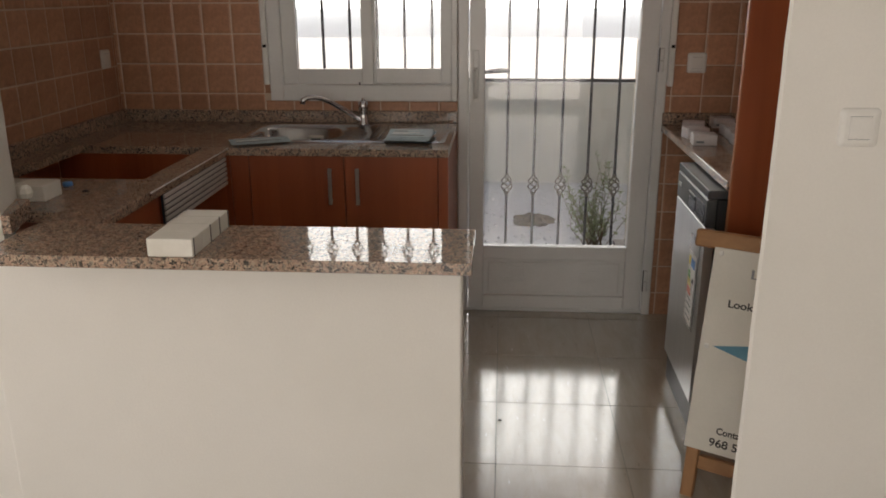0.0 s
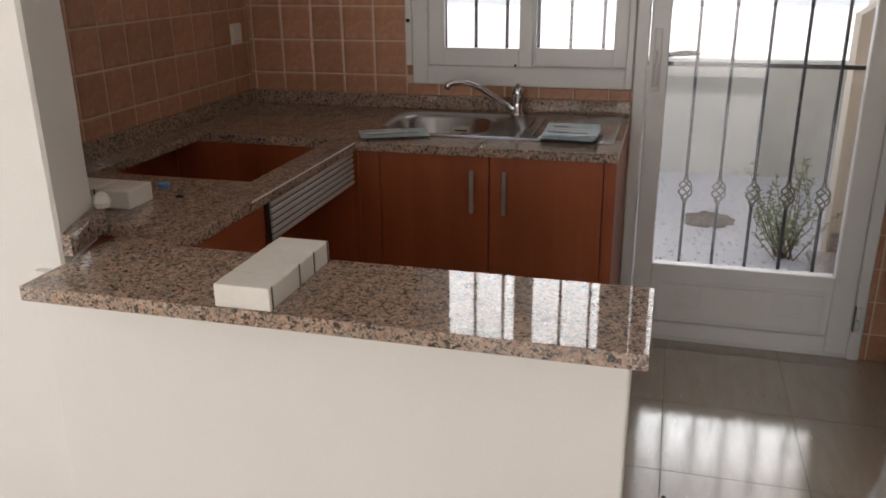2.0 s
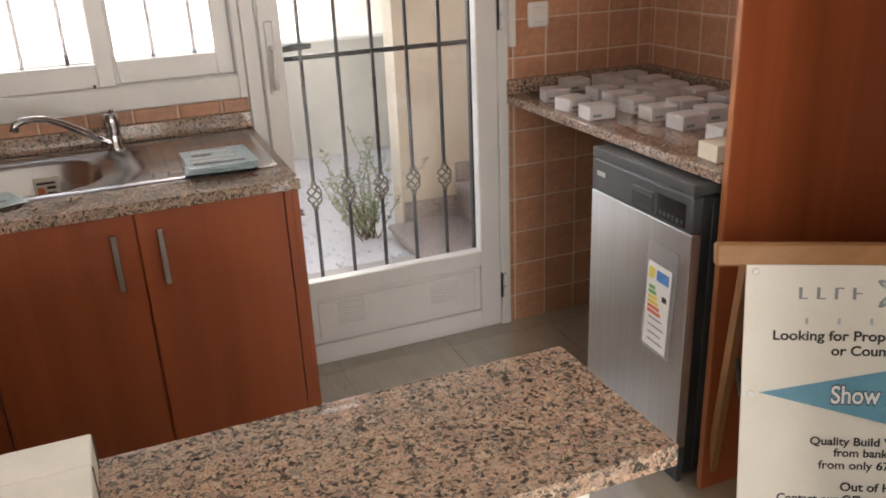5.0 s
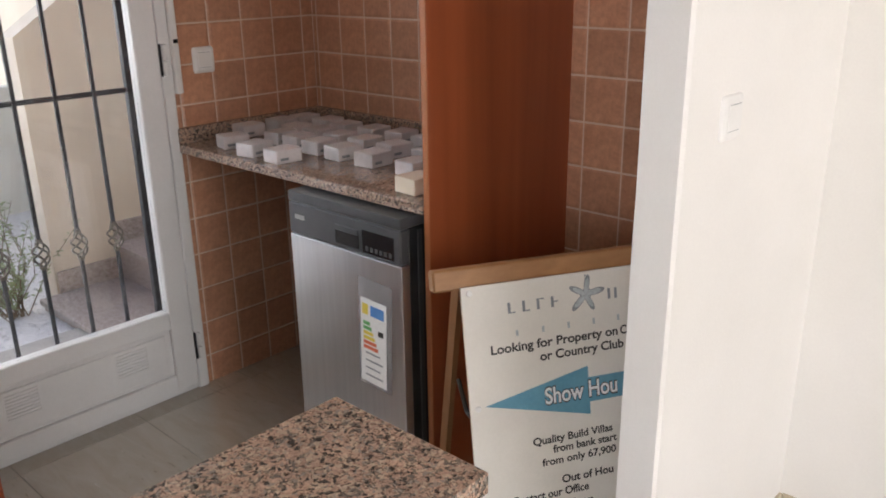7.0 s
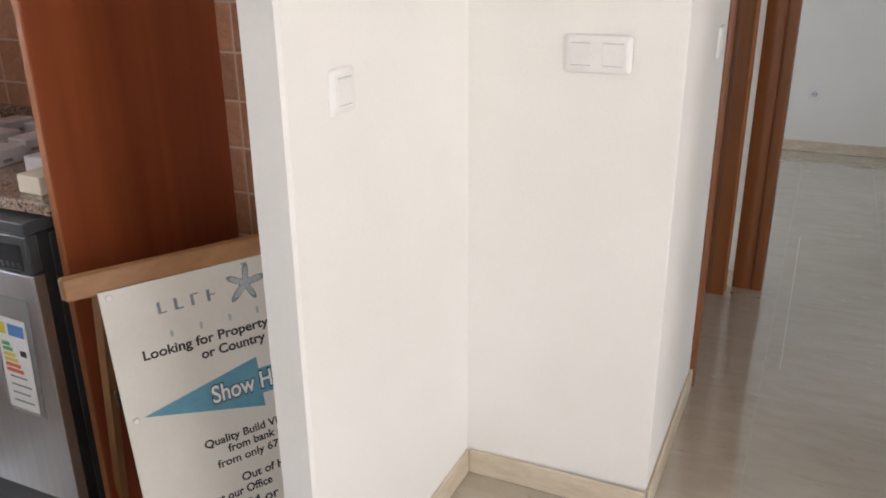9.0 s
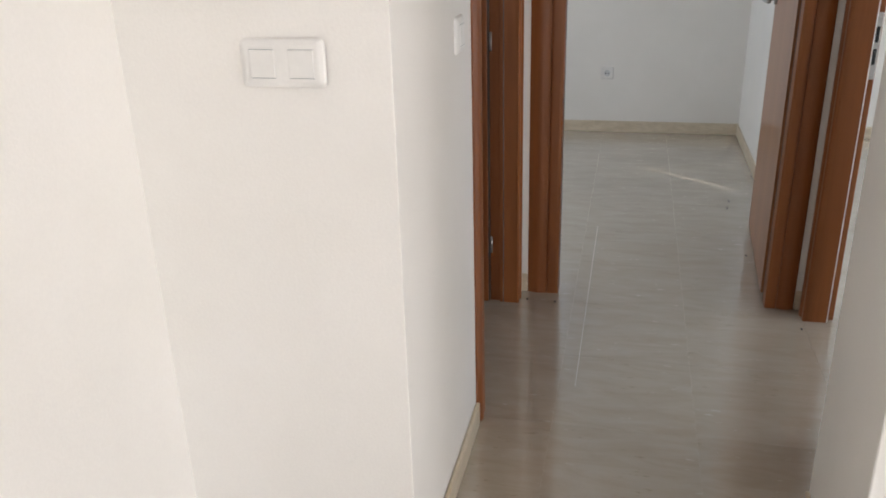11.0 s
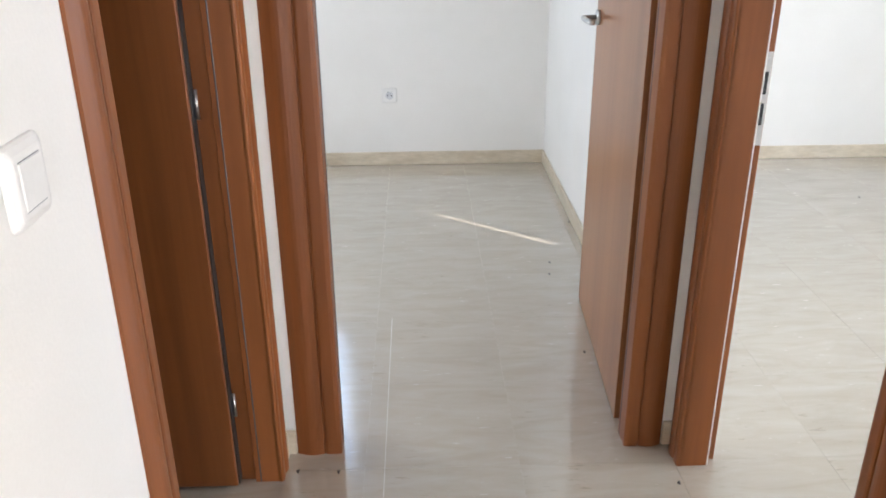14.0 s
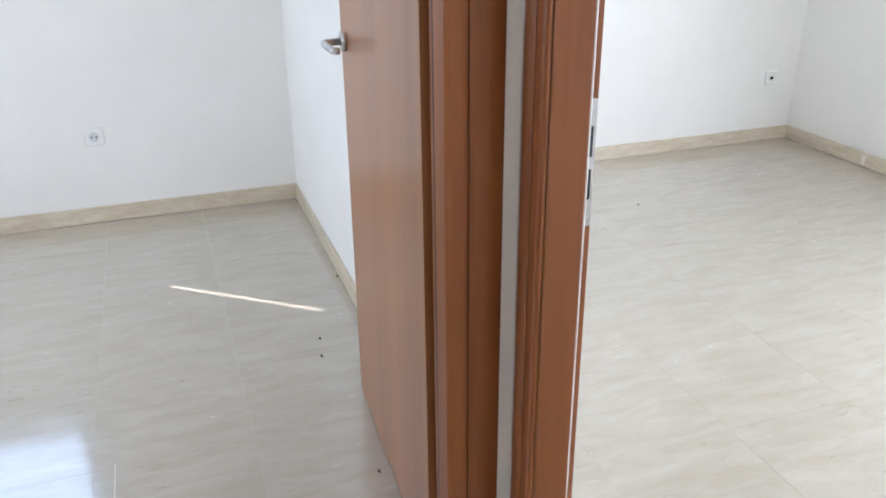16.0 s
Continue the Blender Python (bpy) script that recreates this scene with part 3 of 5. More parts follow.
# ---- bedroom windows (unseen, above the view; shutters pass only slits of sun) ----
def bedroom_window(name, y0, y1, xs, ys, gap, z0, z1, low=()):
    w = thing(name, 5.7, (y0 + y1) / 2, 1.0, "unseen white aluminium window with lowered roller shutter", "window")
    w["kind"] = "structure"
    part("window_frame", boxes((5.66, y0, 1.0, 5.71, y0 + 0.05, 2.1), (5.66, y1 - 0.05, 1.0, 5.71, y1, 2.1), (5.66, y0 + 0.05, 1.0, 5.71, y1 - 0.05, 1.05), (5.66, y0 + 0.05, 2.05, 5.71, y1 - 0.05, 2.1)), M_ALU, w)
    for spec in ((y0, 1.0, ys - gap, 2.1), (ys + gap, 1.0, y1, 2.1), *low, (ys - gap, low[-1][3] + 0.065 if low else 1.0, ys + gap, z0), (ys - gap, z1, ys + gap, 2.1)):
        part("roller_shutter", boxes((xs, spec[0], spec[1], xs + 0.004, spec[2], spec[3])), M_ALU, w)
    return w


# Unseen window made up around the north bedroom lamp; its shutter blocks the sun.
north = thing("window_4", 4.2, 3.85, 1.0, "unseen white aluminium window with lowered roller shutter", "window")
north["kind"] = "structure"
part("window_frame", boxes((3.6, 3.82, 1.0, 3.65, 3.87, 2.1), (4.75, 3.82, 1.0, 4.8, 3.87, 2.1), (3.65, 3.82, 1.0, 4.75, 3.87, 1.05), (3.65, 3.82, 2.05, 4.75, 3.87, 2.1)), M_ALU, north)
part("roller_shutter", boxes((3.6, 3.88, 1.0, 4.8, 3.89, 2.1)), M_ALU, north)
bedroom_window("window_2", 1.3, 2.3, 5.752, 2.172, 0.0125, 1.25, 1.76)
bedroom_window("window_3", -0.9, 0.32, 5.665, 0.101, 0.0085, 1.365, 1.725, ((0.0925, 1.0, 0.1095, 1.08),))


# ---- kitchen door and window ----
def louvre(x0, x1, z, parent):
    for k in range(8):
        part("vent_slat", boxes((x0, 3.7305, z + k * 0.011, x1, 3.7345, z + k * 0.011 + 0.006)), M_ALU, parent)


kd = thing("door_6", 0.27, 3.75, 0, "white aluminium glazed kitchen door with lower panel", "door")
kd["kind"] = "structure"
part("door_frame", boxes((-0.17, 3.735, 0, -0.125, 3.82, DH), (0.68, 3.735, 0, 0.72, 3.82, DH), (-0.125, 3.735, DH - 0.045, 0.68, 3.82, DH), bevel=0.004), M_ALU, kd)
part("threshold", boxes((-0.125, 3.745, 0, 0.68, 3.90, 0.02), bevel=0.004), M_ALU, kd)
part("stile", boxes((-0.12, 3.728, 0.025, -0.053, 3.775, DH - 0.05), bevel=0.004), M_ALU, kd)
part("stile", boxes((0.595, 3.728, 0.025, 0.675, 3.775, DH - 0.05), bevel=0.004), M_ALU, kd)
part("bottom_rail", boxes((-0.053, 3.728, 0.025, 0.595, 3.775, 0.085), bevel=0.003), M_ALU, kd)
part("middle_rail", boxes((-0.053, 3.728, 0.262, 0.595, 3.775, 0.325), bevel=0.004), M_ALU, kd)
part("top_rail", boxes((-0.053, 3.728, DH - 0.13, 0.595, 3.775, DH - 0.05), bevel=0.004), M_ALU, kd)
part("lower_panel", boxes((-0.053, 3.742, 0.085, 0.595, 3.765, 0.262), bevel=0.003), M_ALU, kd)
lp = part("panel_field", boxes((-0.03, 3.735, 0.100, 0.572, 3.742, 0.247), bevel=0.004), M_ALU, kd)
louvre(0.04, 0.14, 0.148, kd)
louvre(0.39, 0.50, 0.148, kd)
pane = part("glass_pane", boxes((-0.053, 3.75, 0.325, 0.595, 3.754, DH - 0.13)), M_GLASS, kd)
pane.visible_shadow = False
part("handle_plate", boxes((-0.105, 3.716, 0.98, -0.078, 3.728, 1.2), bevel=0.005, seg=2), M_ALU, kd, "white handle plate")
part("lever", tube([(-0.092, 3.716, 1.12), (-0.092, 3.69, 1.12), (-0.085, 3.684, 1.12), (-0.092, 3.682, 1.06), (-0.092, 3.684, 1.0)], 0.008, 10), M_ALU, kd, "white lever handle", True)
part("outer_lever", tube([(-0.05, 3.80, 1.1), (-0.045, 3.815, 1.1), (0.0, 3.82, 1.105), (0.055, 3.815, 1.105)], [0.008, 0.009, 0.012, 0.008], 10), M_IRON, kd, "dark outer lever handle", True)
for hz in (0.17, 1.16, 1.9):
    part("hinge", boxes((0.683, 3.714, hz - 0.05, 0.699, 3.735, hz - 0.002), (0.683, 3.714, hz + 0.002, 0.699, 3.735, hz + 0.05), bevel=0.004), M_ALU, kd, "white barrel hinge")
    # Dark strip beside the hinge paints the shaded gap.
    part("hinge_gap", boxes((0.679, 3.7265, hz - 0.05, 0.6825, 3.735, hz + 0.05)), M_DWDARK, kd)

win = thing("window_1", -0.6, 3.75, WZ0, "white aluminium two-pane sliding kitchen window", "window")
win["kind"] = "structure"
part("window_frame", boxes((WX0, 3.725, WZ0, -0.938, 3.83, WZ1), (-0.198, 3.725, WZ0, -0.173, 3.83, WZ1), (-0.938, 3.725, WZ0, -0.198, 3.83, WZ0 + 0.0708), (-0.938, 3.725, WZ1 - 0.06, -0.198, 3.83, WZ1), bevel=0.004), M_ALU, win)
for sx0, sx1, sy in ((-0.938, -0.54, 3.745), (-0.594, -0.198, 3.775)):
    sash = part("sash", boxes((sx0, sy, WZ0 + 0.071, sx0 + 0.062, sy + 0.026, WZ1 - 0.061), (sx1 - 0.05, sy, WZ0 + 0.071, sx1, sy + 0.026, WZ1 - 0.061),
                (sx0 + 0.062, sy, WZ0 + 0.071, sx1 - 0.05, sy + 0.026, WZ0 + 0.137), (sx0 + 0.062, sy, WZ1 - 0.13, sx1 - 0.05, sy + 0.026, WZ1 - 0.061), bevel=0.003), M_ALU, win)
    g = part("pane", boxes((sx0 + 0.062, sy + 0.01, WZ0 + 0.137, sx1 - 0.05, sy + 0.014, WZ1 - 0.13)), M_GLASS, sash)
    g.visible_shadow = False
part("sash_latch", boxes((-0.605, 3.737, 1.02, -0.598, 3.745, 1.06)), M_DWDARK, win, "small black sash catch")
# shutter strap boxes beside the openings
for sx, sz in ((-1.0105, 1.05), (0.733, 1.05)):
    st = thing("shutter_strap_guide", sx, 3.745, sz, "white roller shutter strap guide on the tiled wall", "shutter fitting", "shutter fittings")
    part("guide_body", boxes((sx - 0.012, 3.722, sz, sx + 0.012, 3.7495, sz + 0.36), bevel=0.004), M_PLASTIC, st)
    part("strap_slot", boxes((sx - 0.007, 3.719, sz + 0.16, sx + 0.007, 3.722, sz + 0.172)), M_BLACK, st)


# ---- outer grille of wrought iron ----
def baluster(x, y, z0, z1, zk, parent):
    s = 0.006
    b = part("bar", boxes((x - s, y - s, z0, x + s, y + s, zk - 0.048), (x - s, y - s, zk + 0.048, x + s, y + s, z1), bevel=0.0012), M_IRON, parent)
    for k in range(4):
        pts = []
        for i in range(13):
            f = i / 12
            a = k * math.pi / 2 + f * math.pi * 1.35
            r = 0.003 + 0.0235 * math.sin(math.pi * f) ** 0.75
            pts.append((x + r * math.cos(a), y + r * math.sin(a), zk - 0.045 + 0.09 * f))
        part("basket_strand", tube(pts, 0.0036, 6), M_LITIRON, b, "", True)
    for dz in (-0.052, 0.042):
        part("collar", boxes((x - 0.009, y - 0.009, zk + dz, x + 0.009, y + 0.009, zk + dz + 0.012), bevel=0.002), M_LITIRON, b)


GY = 3.96
gr = thing("door_grille", 0.25, GY, 0.02, "black wrought iron door grille with basket twists", "grille")
for k in range(5):
    baluster(0.05 + 0.1262 * k, GY, 0.05, 2.1, 0.562, gr)
part("side_post", boxes((0.665, GY - 0.012, 0.0, 0.69, GY + 0.012, 2.12), bevel=0.002), M_IRON, gr)
part("side_post", boxes((-0.205, GY - 0.012, 0.0, -0.18, GY + 0.012, 2.12), bevel=0.002), M_IRON, gr)
for hz in (0.04, 1.05, 2.08):
    part("cross_rail", boxes((-0.18, GY - 0.004, hz - 0.008, 0.665, GY + 0.004, hz + 0.008)), M_IRON, gr)
wg = thing("window_grille", -0.6, 3.92, 1.0, "black iron bars with basket twists outside the kitchen window", "grille")
for k in range(6):
    baluster(-0.913 + 0.1235 * k, 3.906, 0.99, 2.07, 1.53, wg)
for hz in (1.0, 2.06):
    part("cross_rail", boxes((-1.01, 3.896, hz - 0.006, -0.19, 3.90, hz + 0.006)), M_IRON, wg)


# ---- granite worktops ----
def slab(name, rects, label, upstands=()):
    top = thing(name, rects[0][0], rects[0][1], TOP, label, "worktop")
    for r in rects:
        part("slab", boxes((r[0], r[1], TOP - SLAB, r[2], r[3], TOP), bevel=0.0025), M_GRANITE, top)
    for u in upstands:
        part("upstand", boxes((u[0], u[1], TOP + 0.0005, u[2], u[3], TOP + 0.052), bevel=0.002), M_GRANITE, top)
    return top


HX0, HX1, HY0, HY1 = -1.575, -1.09, 2.57, 3.115
SX0, SX1, SY0, SY1 = -1.015, -0.59, 3.255, 3.64
bar = thing("worktop", -0.6, 2.0, TOP, "polished pink and black speckled granite breakfast bar and worktop", "worktop")


def stone_outline(rects, z0, z1):
    """One slab over the union of rectangles, cut out where none of them lies."""
    bm = bmesh.new()
    xs = sorted({v for r in rects for v in (r[0], r[2])})
    ys = sorted({v for r in rects for v in (r[1], r[3])})
    inside = {(i, j) for i in range(len(xs) - 1) for j in range(len(ys) - 1)
              if any(r[0] <= (xs[i] + xs[i + 1]) / 2 <= r[2] and r[1] <= (ys[j] + ys[j + 1]) / 2 <= r[3] for r in rects)}
    made = {}

    def vert(i, j, z):
        if (i, j, z) not in made:
            made[i, j, z] = bm.verts.new((xs[i], ys[j], z))
        return made[i, j, z]

    for i, j in inside:
        bm.faces.new([vert(a, b, z1) for a, b in ((i, j), (i + 1, j), (i + 1, j + 1), (i, j + 1))])
        bm.faces.new([vert(a, b, z0) for a, b in ((i, j + 1), (i + 1, j + 1), (i + 1, j), (i, j))])
        for di, dj, p, q in ((0, -1, (i, j), (i + 1, j)), (1, 0, (i + 1, j), (i + 1, j + 1)), (0, 1, (i + 1, j + 1), (i, j + 1)), (-1, 0, (i, j + 1), (i, j))):
            if (i + di, j + dj) not in inside:
                bm.faces.new((vert(*p, z0), vert(*q, z0), vert(*q, z1), vert(*p, z1)))
    bmesh.ops.dissolve_limit(bm, angle_limit=0.01, verts=bm.verts, edges=bm.edges)
    rim = [e for e in bm.edges if len(e.link_faces) == 2 and e.calc_face_angle() > 0.5]
    bmesh.ops.bevel(bm, geom=rim, offset=0.0012, segments=2, affect="EDGES", profile=0.5)
    return bm


bm = stone_outline(((-1.152, 1.803, -0.037, 2.07), (-1.69, 2.16, -1.0, HY0), (-1.152, 2.07, -1.0, 2.16), (-1.69, HY0, HX0, HY1), (HX1, HY0, -1.0, HY1), (-1.69, HY1, -1.0, SY0),
                    (-1.0, 3.10, -0.172, SY0), (-1.69, SY0, SX0, 3.75), (SX1, SY0, -0.172, SY1), (SX0, SY1, -0.172, 3.75)), TOP - SLAB, TOP)
part("slab", bm, M_GRANITE, bar)
part("upstand", boxes((-1.69, 3.728, TOP, -0.172, 3.75, TOP + 0.052), bevel=0.002), M_GRANITE, bar)
part("upstand", boxes((-1.69, 2.16, TOP, -1.668, 3.728, TOP + 0.052), bevel=0.002), M_GRANITE, bar)
part("upstand", prism([(-1.182, 1.962), (-1.16, 1.962), (-1.205, 2.13), (-1.246, 2.13)], TOP, TOP + 0.045), M_GRANITE, bar)
part("front_trim", boxes((-0.9995, 2.40, TOP - 0.004, -0.996, 3.10, TOP - 0.001)), M_ALU, bar, "thin bright aluminium edge strip")
rt = slab("worktop", [(0.712, 2.631, 1.308, 3.75)], "polished speckled granite worktop over the dishwasher", [(0.712, 3.728, 1.308, 3.75), (1.286, 2.631, 1.308, 3.728)])


# ---- cabinets ----
def bar_handle(parent, x, y, z0, z1, axis="z"):
    h = part("handle", boxes((x - 0.007, y - 0.028, z0, x + 0.007, y - 0.021, z1), bevel=0.002), M_NICKEL, parent, "satin steel bar handle")
    for z in (z0 + 0.012, z1 - 0.012):
        part("handle_foot", boxes((x - 0.004, y - 0.022, z - 0.004, x + 0.004, y, z + 0.004)), M_NICKEL, h)


CT = TOP - SLAB - 0.002
sc = thing("base_cabinet", -0.6, 3.4, 0, "cherry-coloured two-door sink cabinet under the granite worktop", "cabinet")
part("carcass", boxes((-1.0, 3.145, 0.1, -0.19, 3.165, CT), (-1.0, 3.165, 0.1, -0.98, 3.7, CT - 0.17), (-0.205, 3.165, 0.1, -0.19, 3.74, CT), (-0.98, 3.165, 0.1, -0.205, 3.7, 0.12)), M_CAB, sc)
part("plinth", boxes((-1.0, 3.18, 0, -0.19, 3.20, 0.1)), M_CAB, sc)
for x0, x1, hx in ((-0.928, -0.567, -0.617), (-0.563, -0.212, -0.513)):
    d = part("cabinet_door", boxes((x0, 3.125, 0.105, x1, 3.143, CT - 0.002), bevel=0.0015), M_CAB, sc)
    bar_handle(d, hx, 3.125, 0.672, 0.812)
part("filler_strip", boxes((-0.209, 3.127, 0.0, -0.19, 3.145, CT)), M_CAB, sc)
part("side_panel", boxes((-0.19, 3.125, 0, -0.174, 3.75, CT)), M_CAB, sc)
part("filler_strip", boxes((-1.0, 3.127, 0.0, -0.931, 3.145, CT)), M_CAB, sc)
part("corner_post", boxes((-1.0195, 3.119, 0.0, -1.0005, 3.144, CT)), M_CAB, sc)

lc = thing("base_cabinet", -1.3, 2.6, 0, "cherry-coloured base cabinets with an empty oven space", "cabinet")
part("side_panel", boxes((-1.67, 3.122, 0.0, -1.02, 3.14, CT)), M_CAB, lc)
part("side_panel", boxes((-1.67, 2.545, 0.0, -1.02, 2.563, CT)), M_CAB, lc)
part("back_panel", boxes((-1.69, 2.563, 0.0, -1.672, 3.122, CT)), M_CAB, lc)
part("bottom_panel", boxes((-1.672, 2.563, 0.1, -1.02, 3.122, 0.12)), M_CAB, lc)
dr = part("drawer_front", boxes((-1.038, 2.075, CT - 0.19, -1.02, 2.50, CT - 0.003), bevel=0.0015), M_CABX, lc)
h = part("handle", boxes((-1.012, 2.26, CT - 0.135, -1.006, 2.36, CT - 0.123), bevel=0.002), M_NICKEL, dr, "satin steel bar handle")
part("cabinet_door", boxes((-1.038, 2.075, 0.105, -1.02, 2.50, CT - 0.194), bevel=0.0015), M_CAB, lc)
part("carcass", boxes((-1.66, 2.07, 0.1, -1.04, 2.52, CT)), M_CAB, lc)
part("plinth", boxes((-1.06, 2.075, 0, -1.05, 2.54, 0.1)), M_CAB, lc)
vent = part("vent_grille", boxes((-1.018, 2.51, CT - 0.108, -1.010, 3.095, CT)), M_DWGREY, lc, "pale ribbed aluminium vent strip")
for k in range(6):
    part("rib", boxes((-1.010, 2.51, CT - 0.107 + k * 0.018, -1.004, 3.095, CT - 0.107 + k * 0.018 + 0.013), bevel=0.003, seg=2), M_VENT, vent)

tp = thing("tall_panel", 1.0, 2.59, 0, "tall cherry-coloured side panel beside the fridge space", "panel")
part("panel_board", boxes((0.722, 2.613, 0, 1.308, 2.629, 2.2), bevel=0.001), M_CAB, tp)
part("edge_band", boxes((0.718, 2.613, 0, 0.722, 2.629, 2.2)), M_EDGE, tp, "lighter orange edge band")


# ---- sink, tap ----
sk = thing("sink", -0.6, 3.45, TOP, "stainless steel inset sink with ribbed drainer", "sink")


def rounded(x0, y0, x1, y1, r, n=5):
    pts = []
    for cx, cy, a0 in ((x1 - r, y0 + r, -90), (x1 - r, y1 - r, 0), (x0 + r, y1 - r, 90), (x0 + r, y0 + r, 180)):
        for k in range(n + 1):
            a = radians(a0 + 90 * k / n)
            pts.append((cx + r * math.cos(a), cy + r * math.sin(a)))
    return pts


def loops(bm, rings):
    vs = [[bm.verts.new(p) for p in ring] for ring in rings]
    n = len(vs[0])
    for a, b in zip(vs, vs[1:]):
        for k in range(n):
            bm.faces.new((a[k], a[(k + 1) % n], b[(k + 1) % n], b[k]))
    return vs


bm = bmesh.new()
BX0, BX1, BY0, BY1 = -0.998, -0.612, 3.272, 3.625
R = [[(x, y, TOP + 0.001) for x, y in rounded(-1.03, 3.235, -0.195, 3.70, 0.025)], [(x, y, TOP + 0.006) for x, y in rounded(-1.022, 3.243, -0.203, 3.692, 0.02)],
     [(x, y, TOP + 0.004) for x, y in rounded(-1.01, 3.255, -0.215, 3.68, 0.02)]]
loops(bm, R)
inner = [(x, y, TOP + 0.003) for x, y in rounded(BX0, BY0, BX1, BY1, 0.12)]
bowl = loops(bm, [inner, [(x, y, TOP - 0.012) for x, y in rounded(BX0 + 0.012, BY0 + 0.012, BX1 - 0.012, BY1 - 0.012, 0.112)],
                  [(x, y, TOP - 0.13) for x, y in rounded(BX0 + 0.03, BY0 + 0.03, BX1 - 0.03, BY1 - 0.03, 0.10)], [(x, y, TOP - 0.15) for x, y in rounded(BX0 + 0.06, BY0 + 0.06, BX1 - 0.06, BY1 - 0.06, 0.07)]])
bm.faces.new(bowl[-1])
n = len(inner)
bm.verts.ensure_lookup_table()
ring_o = list(bm.verts)[2 * n:3 * n]
for k in range(n):
    bm.faces.new((ring_o[k], ring_o[(k + 1) % n], bowl[0][(k + 1) % n], bowl[0][k]))
bmesh.ops.recalc_face_normals(bm, faces=bm.faces)
for f in bm.faces:
    if f.normal.z < -0.2:
        f.normal_flip()
part("basin", bm, M_STEEL, sk, "", True)
for k in range(7):
    x = -0.50 + k * 0.038
    part("drainer_rib", tube([(x, 3.31, TOP + 0.0045), (x, 3.33, TOP + 0.005), (x, 3.60, TOP + 0.005), (x, 3.62, TOP + 0.0045)], 0.0022, 6), M_STEEL, sk, "", True)
part("drain", lathe([(0.04, 0), (0.04, 0.004), (0.025, 0.004), (0.02, 0.0)], -0.785, 3.46, TOP - 0.149, 20), M_CHROME, sk, "round chrome drain", True)
stick = part("sticker", boxes((-0.80, 3.571, TOP - 0.095, -0.735, 3.5725, TOP - 0.03)), M_CARD, sk, "white sticker inside the bowl")
for k, (a, b, c, d) in enumerate(((0.008, 0.01, 0.026, 0.032), (0.032, 0.01, 0.055, 0.018), (0.032, 0.026, 0.055, 0.034), (0.008, 0.04, 0.055, 0.046))):
    part("sticker_mark", boxes((-0.80 + a, 3.5695, TOP - 0.09 + b, -0.80 + c, 3.571, TOP - 0.09 + d)), M_INK if k else M_RED, stick)
fa = thing("tap", -0.575, 3.655, TOP + 0.005, "chrome single-lever kitchen tap with swan spout", "tap")
part("tap_body", lathe([(0.026, 0), (0.026, 0.006), (0.021, 0.011), (0.020, 0.062), (0.022, 0.068), (0.022, 0.085), (0.019, 0.098), (0.01, 0.104)], -0.575, 3.655, TOP + 0.004, 20), M_CHROME, fa, "", True)
part("spout", tube([(-0.59, 3.645, TOP + 0.028), (-0.645, 3.618, TOP + 0.068), (-0.70, 3.592, TOP + 0.106), (-0.735, 3.575, TOP + 0.124), (-0.765, 3.561, TOP + 0.131), (-0.792, 3.549, TOP + 0.130), (-0.808, 3.541, TOP + 0.123), (-0.812, 3.538, TOP + 0.106)], [0.0105, 0.0105, 0.010, 0.0095, 0.0095, 0.010, 0.011, 0.0115], 12), M_CHROME, fa, "", True)
part("lever", tube([(-0.575, 3.655, TOP + 0.104), (-0.573, 3.645, TOP + 0.113), (-0.569, 3.62, TOP + 0.119)], [0.009, 0.007, 0.005], 8), M_CHROME, fa, "", True)


def leaflet(x, y, z, rz, w, d, sheets, label):
    th = thing("leaflet", x, y, z, label, "leaflet", "leaflets by the sink")
    rot = Matrix.Rotation(radians(rz), 4, "Z")
    for k in range(sheets):
        bm = boxes((-w / 2 + 0.002 * (k % 3), -d / 2 + 0.003 * (k % 2), k * 0.004, w / 2 + 0.003 * (k % 2), d / 2, k * 0.004 + (0.0025 if sheets > 1 else 0.001)))
        bmesh.ops.transform(bm, matrix=Matrix.Translation((x, y, z)) @ rot @ Matrix.Rotation(radians(2.5 * (k - 1)), 4, "Z"), verts=bm.verts)
        part("sheet", bm, M_PAPER, th)
    for k in range(5):
        u0 = -w / 2 + 0.02
        bm = boxes((u0, -d / 2 + 0.03 + k * d * 0.15, sheets * 0.004 + 0.0004, u0 + w * (0.75, 0.4, 0.62, 0.3, 0.55)[k], -d / 2 + 0.03 + k * d * 0.15 + d * 0.06, sheets * 0.004 + 0.001))
        bmesh.ops.transform(bm, matrix=Matrix.Translation((x, y, z)) @ rot, verts=bm.verts)
        part("printed_bar", bm, (M_PRINT, M_WHITEINK, M_WHITEINK, M_PRINT, M_WHITEINK)[k], th)


leaflet(-0.91, 3.225, TOP + 0.0065, 27, 0.225, 0.125, 1, "pale teal printed leaflet lying over the sink edge")
leaflet(-0.335, 3.315, TOP + 0.012, -3, 0.17, 0.2, 4, "small stack of pale teal leaflets on the drainer")


# ---- dishwasher ----
dw = thing("dishwasher", 0.97, 2.885, 0, "slim grey steel dishwasher with energy label pulled out under the worktop", "dishwasher")
F = 0.668
part("body", boxes((F + 0.03, 2.665, 0.02, 1.26, 3.10, 0.82), bevel=0.003), M_DWDARK, dw)
part("top", boxes((F - 0.001, 2.662, 0.822, 1.262, 3.105, 0.85), bevel=0.002), M_DWGREY, dw)
part("door_panel", boxes((F, 2.662, 0.115, F + 0.029, 3.105, 0.725), bevel=0.0012), M_DWFRONT, dw)
